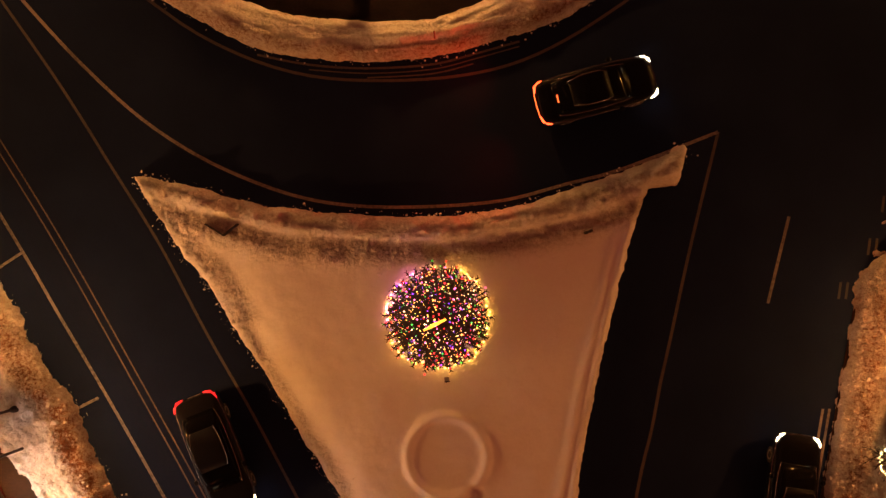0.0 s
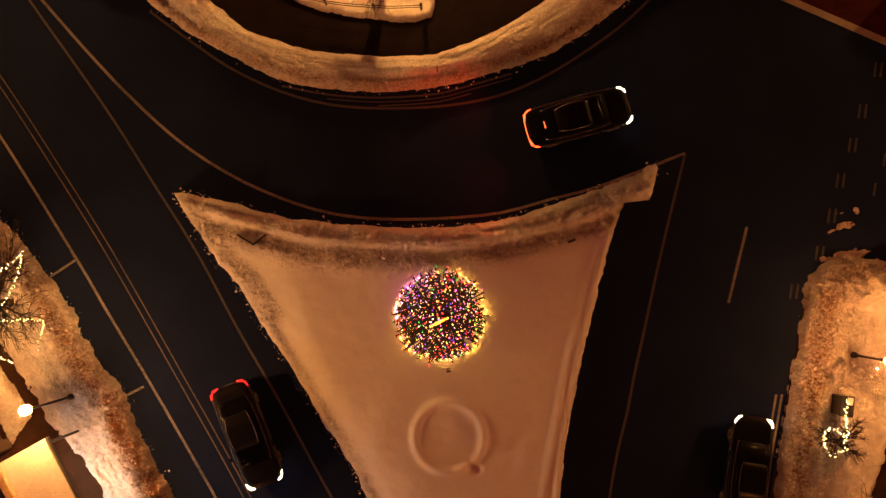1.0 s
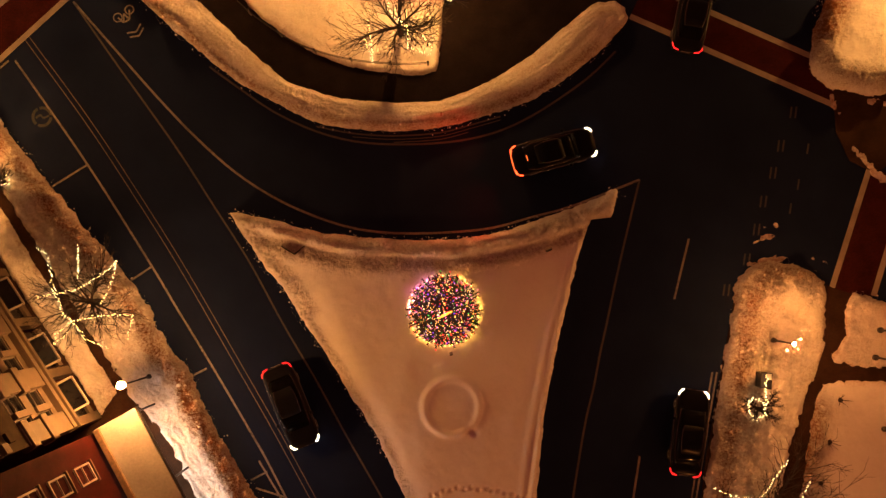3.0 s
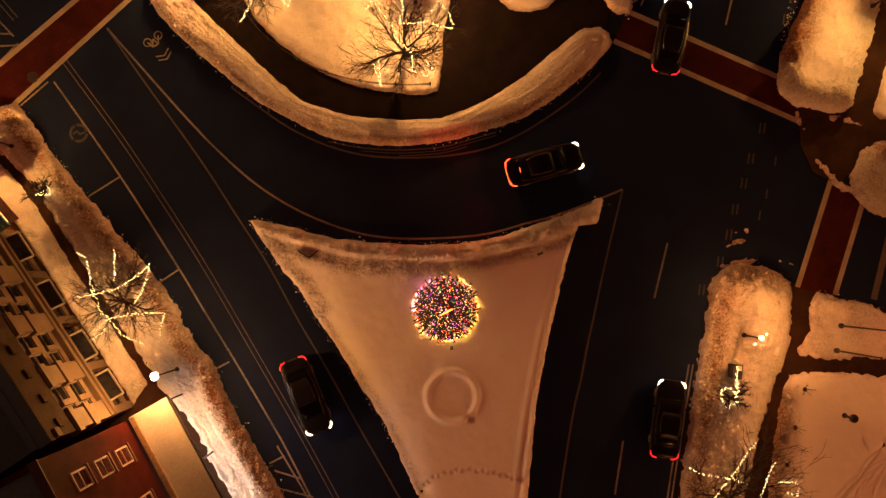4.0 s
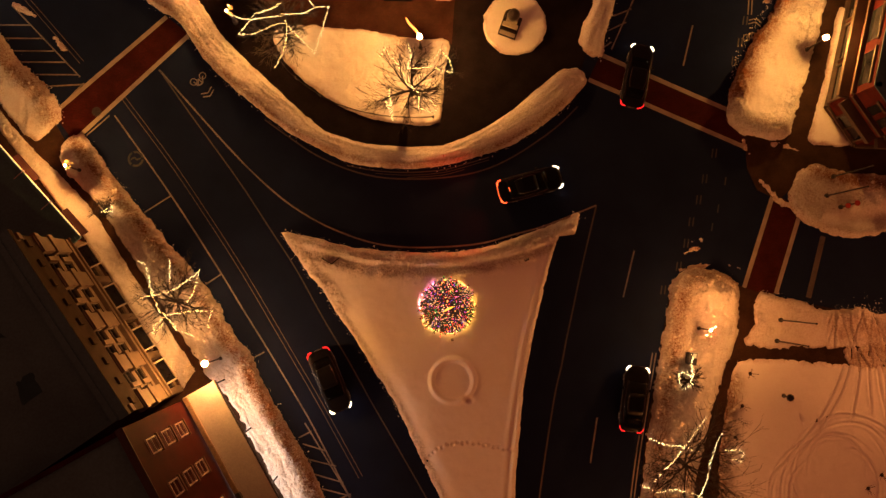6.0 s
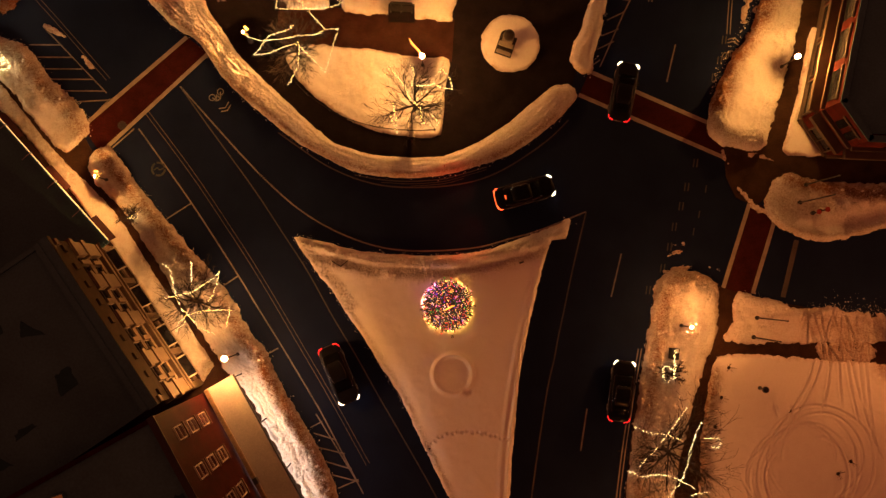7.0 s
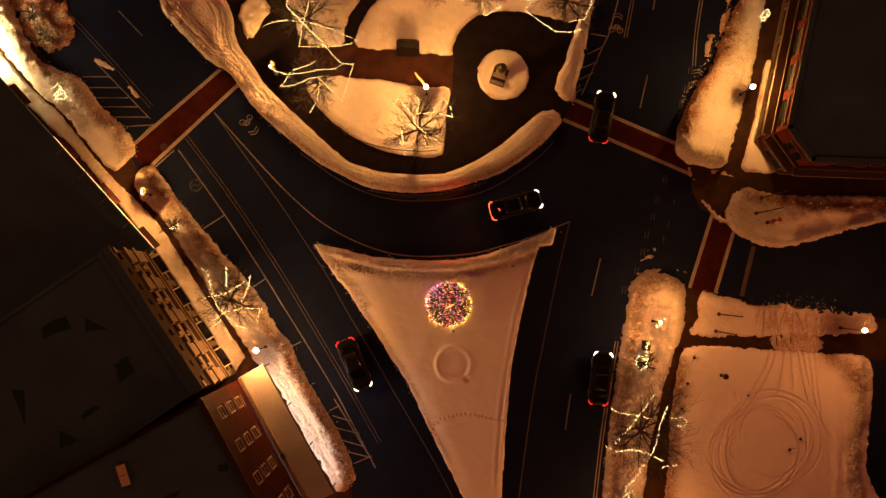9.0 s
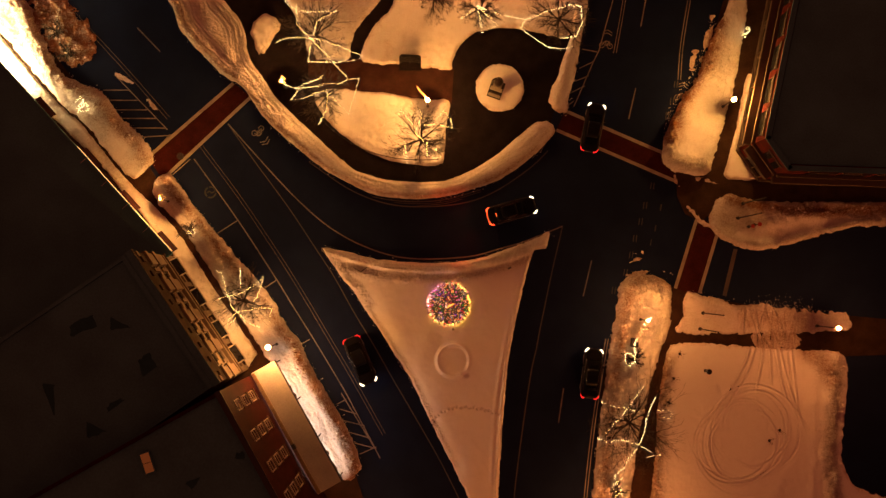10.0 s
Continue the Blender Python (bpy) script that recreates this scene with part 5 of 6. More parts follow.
street_lamp(*LAMP_E, 4.9, "black iron street lamp with glowing globe by the verge", 0.17, GLOBE_SOUTH)
lamp = street_lamp(*LAMP_SE, 3.3, "lit street lamp hung with red and white holiday lights", 0.09, GLOBE_SMALL, 0.088)
for k, (dx, dy, dz, mt) in enumerate(((-0.3, -0.35, -0.2, ORNAMENT), (0.3, 0.25, 0.075, ORNAMENT), (0.1, -0.42, -0.35, SIGNAL_RED), (0.28, -0.3, -0.1, SIGNAL_RED))):
    part("ornament", ball(0.042, (dx, dy, 3.3 + dz), None, 2), mt, lamp, "", True)
    v, f = tube_data([[((0, 0, 2.75), 0.012), ((dx, dy, 3.3 + dz), 0.012)]])
    mesh_object("bracket", v, f, IRON).parent = lamp
lamp = street_lamp(*LAMP_PARK, 3.3, "lit park lamp trailing a glowing garland", 0.16, GLOBE_PARK)
v, f = tube_data([[((0, 0, 3.3), 0.03), ((-0.25, 0.35, 3.45), 0.09), ((-0.75, 0.85, 3.6), 0.085), ((-0.95, 1.2, 3.7), 0.03)]], 8)
g = mesh_object("garland", v, f, glow("lit_garland", (1.0, 0.36, 0.06), 2.2), True)
g.parent, g["label"] = lamp, "glowing orange light garland"
for at, turn in ((LAMP_NW, 0.4), (LAMP_PARK_W, -0.9)):
    lamp = street_lamp(*at, 2.9, "street lamp wound with warm holiday lights", 0.06, GLOBE_TINY)
    bm = bmesh.new()
    for k in range(34):
        a = k * 0.9 + turn
        ball(0.024, (0.13 + 0.3 * math.cos(a) * (0.4 + 0.6 * math.sin(k)), 0.1 + 0.3 * math.sin(a), 2.75 + 0.25 * math.sin(k * 1.7)), bm, 1)
    part("light_cluster", bm, BULB_GOLD, lamp, "cluster of warm fairy lights")


def post(x, y, height, label, sign=None, name="sign_post", sides=8):
    ob = empty(name, pose(x, y, 0.2), label, name.replace("_", " "), "posts on the snowy verges")
    part("footing", turned([(0.16, -0.1), (0.17, 0.25), (0.1, 0.34), (0.07, 0.42)], 10), IRON, ob)
    part("shaft", turned([(0.06, 0.42), (0.045, height)], sides), IRON, ob)
    if sign:
        part("sign_plate", turned([(0.2, height - 0.02), (0.2, height + 0.02)], 20), sign, ob)
    else:
        part("cap", turned([(0.07, height), (0.07, height + 0.05), (0.02, height + 0.12)], 8), IRON, ob)
    return ob


for (x, y), h in zip([(27.19, 7.98), (27.72, 9.40), (23.59, -1.11), (23.28, -2.63)], (6.3, 6.0, 6.2, 5.6)):
    post(x, y, h, "tall black iron post standing in trodden snow", name="iron_post")
RED_SIGN = mat("red_sign_enamel", (0.35, 0.03, 0.02), 0.4, vary=0.1)
for (x, y), h in zip([(28.76, 7.30), (28.21, 7.14)], (1.6, 1.3)):
    post(x, y, h, "short post with a small round red sign", RED_SIGN)


def bin_box(x, y, turn):
    ob = empty("utility_cabinet", pose(x, y, 0.25, 0, 0, turn), "black steel street cabinet with a snow-dusted lid", "cabinet")
    part("body", boxes([((-0.28, -0.42, -0.2), (0.28, 0.42, 1.0))], bevel=0.04), IRON, ob)
    part("lid", boxes([((-0.31, -0.45, 1.0), (0.31, 0.45, 1.06))], bevel=0.02), mat("dark_lid", (0.03, 0.028, 0.028), 0.5), ob)
    part("notice", boxes([((0.0, 0.08, 1.062), (0.25, 0.4, 1.075))], bevel=0.004), mat("white_plate", (0.78, 0.76, 0.72), 0.5, vary=0.1), ob, "pale plate on the lid")


(bx, by), = [(16.82, -3.81)]
bin_box(bx, by, -6)


def bollard(x, y):
    ob = empty("ball_post", pose(x, y, 0.2), "short black post with a polished dark ball on snow", "post")
    part("shaft", turned([(0.16, -0.1), (0.16, 0.1), (0.08, 0.2), (0.07, 1.0), (0.12, 1.05)], 12), IRON, ob)
    part("ball", ball(0.27, (0, 0, 1.28), None, 3), mat("polished_black_ball", (0.012, 0.012, 0.014), 0.1, vary=0.1, bump=0), ob, "", True)


(bx, by), = [(23.71, -6.62)]
bollard(bx, by)
for k, (x, y) in enumerate([(30.67, -12.40), (29.66, -13.36), (20.62, -7.32), (21.27, -5.00), (20.08, -9.59)]):
    bm = bmesh.new()
    r = random.Random(k)
    for j in range(9):
        a = r.uniform(0, 6.28)
        p = [((0, 0, -0.15), 0.02), ((0.18 * math.cos(a), 0.18 * math.sin(a), 0.3), 0.014), ((0.45 * math.cos(a), 0.4 * math.sin(a), 0.5 + 0.2 * r.random()), 0.006)]
        v, f = tube_data([p], 4)
        vs = [bm.verts.new(q) for q in v]
        for q in f:
            bm.faces.new([vs[i] for i in q])
    ball(0.14, (0, 0, 0.12), bm, 2, 0.7)
    ob = part("dead_shrub", bm, BARK)
    ob.matrix_world = pose(x, y, 0.24)
    tagged(ob, "small bare dark shrub poking out of the snow", "shrub", "shrubs in the snow")


# ---------------------------------------------------------------- park furniture
def bench(x, y, turn):
    ob = empty("park_bench", pose(x, y, 0.08, 0, 0, turn), "dark slatted park bench with curved back facing the path", "bench")
    for s in (-0.85, 0, 0.85):
        part("leg", boxes([((s - 0.03, -0.25, 0), (s + 0.03, -0.19, 0.44)), ((s - 0.03, 0.2, 0), (s + 0.03, 0.26, 0.9)), ((s - 0.03, -0.25, 0.38), (s + 0.03, 0.26, 0.44))]), IRON, ob)
    for k in range(5):
        part("seat_slat", boxes([((-0.98, -0.26 + 0.1 * k, 0.445), (0.98, -0.18 + 0.1 * k, 0.48))], bevel=0.01), IRON, ob)
    for k in range(4):
        part("back_slat", boxes([((-0.98 + 0.05 * k, 0.265 + 0.02 * k, 0.52 + 0.11 * k), (0.98 - 0.05 * k, 0.3 + 0.02 * k, 0.6 + 0.11 * k))], bevel=0.01), IRON, ob)
    return ob


(bx, by), = [(-4.27, 23.69)]
slab("pavement_bench", [(bx - 1.05, by - 0.9), (bx + 1.05, by - 0.95), (bx + 1.05, by + 0.45), (bx - 1.05, by + 0.5)], 0.0, 0.36, WALK, "cleared dark paving under the bench", "pavement")
b = bench(bx, by, -3)
b.location.z = 0.36


def memorial(x, y, turn):
    ob = empty("memorial", pose(x, y, 0.3, 0, 0, turn), "stone memorial with a dark bronze form over pale stepped slabs", "memorial")
    granite = mat("grey_granite", (0.24, 0.21, 0.18), 0.6, fine=60)
    part("lower_step", boxes([((-0.62, -1.05, -0.2), (0.62, 0.5, 0.1))], bevel=0.03), IRON, ob, "dark granite step")
    for k, (y0, y1) in enumerate(((-0.98, -0.72), (-0.42, -0.12))):
        part("slab", boxes([((-0.55, y0, 0.104), (0.55, y1, 0.22 + 0.1 * k))], bevel=0.02), FRAME, ob, "pale stone slab")
    part("tablet", boxes([((-0.4, -0.68, 0.104), (0.4, -0.46, 0.2))], bevel=0.02), BRONZE, ob)
    part("plinth", boxes([((-0.4, -0.08, 0.104), (0.4, 0.44, 0.8))], bevel=0.04), granite, ob)
    part("bronze", turned([(0.34, 0.8), (0.42, 1.05), (0.40, 1.4), (0.28, 1.7), (0.12, 1.85), (0.02, 1.88)], 16, (0, 0.16, 0)), BRONZE, ob, "dark rounded bronze", True)
    v, f = tube_data([[((-0.3, 0.3, 1.5), 0.1), ((-0.5, 0.2, 1.2), 0.09), ((-0.55, -0.1, 0.9), 0.07)]], 8)
    mesh_object("arm", v, f, BRONZE, True).parent = ob
    return ob


(mx, my), = [(4.13, 21.04)]
m = memorial(mx, my, -20)
m.scale = (1.1, 1.1, 1.1)

FENCE = smooth_line([(-13.25, 18.6), (-11.8, 16.95), (-9.1, 15.15), (-6.3, 14.25), (-3.6, 13.95), (-1.7, 13.98)], 0.25)
fence = empty("fence", Matrix.Identity(4), "low black iron fence with two rails along the bed", "fence")
for k in range(0, len(FENCE), 8):
    x, y = FENCE[k]
    part("post", turned([(0.05, 0.1), (0.05, 0.95), (0.075, 0.97), (0.06, 1.06), (0.01, 1.1)], 8, (x, y, 0)), IRON, fence)
for z in (0.6, 0.88):
    tube("rail", [(x, y, z) for x, y in FENCE], 0.022, IRON, fence)

(px, py), = [(-0.97, 11.06)]
ob = part("marker_stake", turned([(0.03, 0.1), (0.03, 1.25), (0.01, 1.3)], 8), mat("red_stake", (0.3, 0.05, 0.03), 0.6))
ob.location = (px, py, 0.2)
tagged(ob, "thin red snow stake in the ploughed bank", "stake")

(px, py), = [(-0.46, -2.30)]
ob = empty("outlet_box", pose(px, py, 0.2, 0, 0, 8), "small grey electrical box on a stub by the tree", "electrical box")
part("stub", boxes([((-0.03, -0.03, -0.15), (0.03, 0.03, 0.3))]), STEEL, ob)
part("case", boxes([((-0.09, -0.07, 0.2), (0.09, 0.07, 0.48))], bevel=0.01), STEEL, ob)
part("cover", boxes([((-0.1, -0.12, 0.42), (0.1, -0.075, 0.5))], bevel=0.008), IRON, ob)


def sign_board(x, y, turn, w, h, label):
    ob = empty("notice_board", pose(x, y, 0.3, 0, 0, turn), label, "sign", "small signs on the island")
    for s in (-1, 1):
        part("leg", boxes([((s * w * 0.42 - 0.025, -0.025, -0.2), (s * w * 0.42 + 0.025, 0.025, 0.25))]), IRON, ob)
    part("board", boxes([((-w / 2, -h / 2, -0.015), (w / 2, h / 2, 0.015))], pose(0, 0, 0.3 + h * 0.3, 50, 0, 0), 0.01), IRON, ob)
    part("edge", boxes([((-w / 2 - 0.03, h / 2, -0.03), (w / 2 + 0.03, h / 2 + 0.05, 0.03))], pose(0, 0, 0.3 + h * 0.3, 50, 0, 0)), STEEL, ob)


def folded_board(x, y, label):
    """Two upright panels that meet at a corner post, snow caught between them."""
    ob = empty("notice_board", pose(x, y, 0.35), label, "sign", "small signs on the island")
    part("post", turned([(0.035, -0.3), (0.035, 0.45), (0.01, 0.49)], 8), IRON, ob)
    for turn, length in ((149, 0.84), (39, 0.72)):
        part("board", boxes([((0.04, -0.022, 0.02), (length, 0.022, 0.38))], pose(0, 0, 0, 0, 0, turn), 0.008), IRON, ob)
        part("leg", boxes([((length - 0.09, -0.02, -0.3), (length - 0.05, 0.02, 0.018))], pose(0, 0, 0, 0, 0, turn)), IRON, ob)


folded_board(-9.2, 3.25, "small dark two-panel signboard half buried in the bank")
sign_board(5.03, 3.43, 20, 0.35, 0.2, "little metal sign sticking out of the snow")


# ---------------------------------------------------------------- trees
def bare_tree(x, y, height, spread, seed, label, lean=(0, 0)):
    r = random.Random(seed)
    big, small = [], []

    def grow(p, d, length, r0, r1, bits, up):
        pts, q, dd = [(p.copy(), r0)], p.copy(), d.copy()
        for k in range(bits):
            dd = (dd + Vector((r.uniform(-1, 1), r.uniform(-1, 1), r.uniform(-0.6, 0.6) + up)) * 0.16).normalized()
            q = q + dd * length / bits
            pts.append((q.copy(), r0 + (r1 - r0) * (k + 1) / bits))
        return pts

    def fork(d, wide):
        return (d + Vector((r.uniform(-1, 1), r.uniform(-1, 1), r.uniform(-0.45, 0.45))) * wide).normalized()

    top = height * 0.33
    trunk = [(Vector((0, 0, -0.1)), 0.19), (Vector((lean[0] * 0.3, lean[1] * 0.3, top * 0.5)), 0.15), (Vector((lean[0], lean[1], top)), 0.13)]
    n = 10 if height > 3 else 5
    for k in range(n):
        a = 2 * math.pi * (k + r.uniform(-0.35, 0.35)) / n
        rise = r.uniform(0.25, 1.3)
        limb = grow(trunk[2][0] - Vector((0, 0, r.uniform(0, 0.4))), Vector((math.cos(a), math.sin(a), rise)).normalized(), spread * r.uniform(0.85, 1.1), 0.075, 0.022, 5, 0.1)
        big.append(limb)
        for i in range(1, 6):
            for _ in range(3):
                d = (limb[i][0] - limb[i - 1][0]).normalized()
                second = grow(limb[i][0], fork(d, 0.9), spread * r.uniform(0.3, 0.5), limb[i][1] * 0.6, 0.010, 3, 0.1)
                big.append(second)
                for j in (1, 2, 3, 3):
                    d2 = (second[j][0] - second[j - 1][0]).normalized()
                    third = grow(second[j][0], fork(d2, 0.8), spread * r.uniform(0.16, 0.3), 0.013, 0.009, 2, 0.1)
                    small.append(third)
                    for _ in range(2):
                        small.append(grow(third[r.choice((1, 2))][0], fork(d2, 1.0), spread * r.uniform(0.1, 0.2), 0.010, 0.007, 1, 0.1))
    ob = empty("tree", pose(x, y, 0.1), label, "tree", "bare street trees")
    v, f = tube_data([trunk] + big, 5)
    mesh_object("trunk", v, f, BARK, True).parent = ob
    v, f = tube_data(small, 3)
    t = mesh_object("crown", v, f, BARK, True)
    t.parent = ob
    tagged(t, kind="stuff")
    return ob


TREES = [(-20.21, 0.67), (15.92, -11.16), (-3.25, 15.69), (-12.35, 20.00), (-13.14, 25.90), (2.62, 28.19), (10.07, 27.16), (-1.78, 29.52)]
SPEC = ((5.2, 2.3, 3, "bare street tree wound with zigzag strings of lights"), (6.8, 3.9, 8, "large bare tree draped with long strings of lights"),
        (6.2, 2.8, 14, "bare spreading park tree dressed with light strings"), (5.2, 2.2, 21, "bare park tree with light strings over the path"),
        (6.0, 2.6, 27, "bare dark park tree with looping light strings"), (4.8, 1.7, 31, "small bare tree with a lit string on the lawn"),
        (6.0, 2.4, 44, "bare park tree beside the median with lights"), (5.0, 2.0, 52, "bare tree on the snowy lawn"))
for (x, y), (h, s, seed, text) in zip(TREES, SPEC):
    bare_tree(x, y, h, s, seed, text)
for (x, y), seed in zip([(-38.26, 26.84), (-37.14, 24.60), (16.63, -5.44), (14.93, -17.93), (-25.67, 7.40)], (60, 61, 62, 63, 64)):
    bare_tree(x, y, 2.4, 0.9, seed, "low bare sapling beside the kerb")


def light_string(points, z, material=None, size=0.021, gap=0.11, sag=0.12, seed=0, label="zigzag string of warm fairy lights in the branches"):
    r = random.Random(seed)
    pts = []
    for (ax, ay), (bx, by) in zip(points, points[1:]):
        n = max(2, int(math.hypot(bx - ax, by - ay) / gap))
        for k in range(n):
            t = k / n
            pts.append(Vector((ax + (bx - ax) * t + r.gauss(0, 0.03), ay + (by - ay) * t + r.gauss(0, 0.03), z - sag * math.sin(math.pi * t) * 1.2 + r.gauss(0, 0.03))))
    ob = empty("light_string", Matrix.Translation(pts[0]), label, "string lights", "fairy light strings")
    v, f = tube_data([[(p - pts[0], 0.008) for p in pts]], 3)
    mesh_object("cable", v, f, CABLE).parent = ob
    v, f = [], []
    for p in pts:
        s, base = size * r.uniform(0.75, 1.2), len(v)
        q = p - pts[0]
        v += [q + Vector(d) * s for d in ((1, 0, 0), (-1, 0, 0), (0, 1, 0), (0, -1, 0), (0, 0, 1), (0, 0, -1))]
        f += [tuple(base + i for i in t) for t in ((0, 2, 4), (2, 1, 4), (1, 3, 4), (3, 0, 4), (2, 0, 5), (1, 2, 5), (3, 1, 5), (0, 3, 5))]
    b = mesh_object("lamp_chain", v, f, material or BULB)
    b.parent = ob
    tagged(b, kind="stuff")


STRINGS = [
    (3.6, [(-22.27, 3.54), (-21.75, 3.16), (-21.38, 1.59), (-21.18, 1.23)]), (3.9, [(-22.04, 0.93), (-20.01, 1.32), (-18.71, 2.09), (-17.92, 2.76), (-18.45, 1.04), (-18.81, 0.53)]),
    (3.8, [(-17.12, -0.01), (-18.11, -0.00), (-19.25, -0.09), (-20.30, -0.34), (-21.08, -1.01), (-21.18, -1.53), (-20.40, -0.86)]), (3.5, [(-20.15, 3.62), (-20.10, 1.84)]), (3.7, [(-21.36, 1.33), (-20.74, 0.02), (-20.32, -0.34), (-19.54, -1.29), (-18.24, -1.82)]),
    (3.4, [(-17.20, -0.02), (-17.57, -1.32)]),
    (4.2, [(12.92, -8.93), (13.84, -9.36), (15.13, -9.52), (16.41, -9.90)]), (4.0, [(16.87, -7.62), (15.70, -9.15), (14.64, -10.52), (13.21, -11.94)]), (4.4, [(12.31, -12.12), (13.33, -12.54), (14.78, -12.40), (16.06, -12.77), (17.33, -13.45)]),
    (4.3, [(17.86, -8.62), (17.16, -10.15), (16.77, -11.68), (16.33, -12.95), (15.38, -14.06), (14.75, -14.97), (13.96, -15.73), (14.46, -16.75), (14.70, -17.62)]), (4.0, [(18.17, -9.84), (19.05, -9.80), (19.46, -10.11), (19.19, -10.57), (18.52, -10.46)]),
    (3.8, [(17.20, -14.08), (18.60, -13.84)]), (2.2, [(15.16, -16.36), (14.09, -17.08), (14.71, -17.77), (14.17, -18.54)]),
    (4.4, [(-5.37, 17.47), (-5.00, 18.04), (-3.81, 16.51), (-3.61, 15.72), (-2.68, 14.92), (-2.69, 13.88), (-1.55, 13.50), (-1.44, 13.86), (-1.90, 14.55)]), (4.6, [(-3.42, 18.30), (-3.17, 17.51), (-3.44, 16.63), (-1.62, 16.71)]),
    (4.3, [(-1.47, 16.66), (-0.32, 16.38), (-0.47, 17.17), (-1.09, 17.97), (-1.61, 17.40)]), (4.0, [(-4.78, 15.38), (-4.63, 14.22), (-4.54, 13.17), (-4.94, 14.49)]),
    (4.0, [(-16.63, 24.55), (-16.00, 24.91), (-14.68, 25.06), (-12.84, 24.88), (-10.74, 24.22), (-8.65, 23.24), (-9.28, 22.82), (-11.02, 22.68), (-13.64, 22.77), (-13.37, 24.35), (-12.83, 26.47), (-12.04, 27.00), (-10.72, 27.62)]),
    (4.2, [(-14.63, 28.03), (-14.64, 26.17), (-13.60, 25.10), (-12.03, 23.49), (-9.95, 21.09), (-8.91, 21.08), (-9.87, 17.77), (-11.79, 19.79), (-11.96, 18.21), (-12.70, 16.80)]),
    (4.0, [(-15.75, 20.67), (-14.96, 20.29), (-13.39, 20.38), (-12.08, 20.63), (-10.50, 20.72), (-9.97, 21.14)]), (4.0, [(-12.34, 21.43), (-12.86, 21.06), (-14.18, 20.65), (-15.23, 19.24), (-14.45, 19.23), (-12.87, 19.85), (-11.82, 20.10)]), (4.0, [(-15.72, 28.37), (-14.67, 27.56), (-12.83, 27.43), (-10.72, 27.52)]),
    (3.8, [(0.59, 26.66), (2.19, 27.87), (2.44, 26.37), (2.53, 25.30), (4.02, 26.09), (2.19, 27.87), (4.56, 26.99), (6.66, 26.59), (6.12, 25.80), (7.17, 24.99), (8.73, 23.90), (10.31, 23.78), (11.10, 24.04)]),
    (4.0, [(6.64, 26.53), (8.76, 27.31), (10.87, 27.82), (11.82, 27.70), (11.90, 26.21), (11.35, 24.88), (9.77, 24.64)]),
    (1.4, [(15.80, -4.88), (16.18, -4.72), (16.71, -5.10), (16.70, -5.63), (16.16, -5.95), (15.84, -5.52), (15.80, -4.88)]), (1.5, [(16.77, -3.55), (16.70, -4.35), (16.80, -4.99), (16.63, -5.20)]),
    (1.2, [(-25.75, 7.17), (-24.94, 7.16), (-25.10, 7.70), (-25.59, 7.28)]), (1.6, [(-36.06, 19.81), (-35.63, 20.24), (-35.25, 19.36), (-36.00, 19.15), (-35.36, 19.91), (-34.81, 18.98), (-35.89, 18.83), (-35.52, 19.64)]),
    (1.6, [(27.45, 25.67), (28.28, 26.32), (28.43, 25.77), (27.56, 25.56), (27.98, 25.23), (28.33, 26.21)]),
]
for k, (z, pts) in enumerate(STRINGS):
    light_string(pts, z, None, 0.028 if z < 1.7 else 0.0245, 0.08 if z < 1.7 else 0.11, 0.1, k)


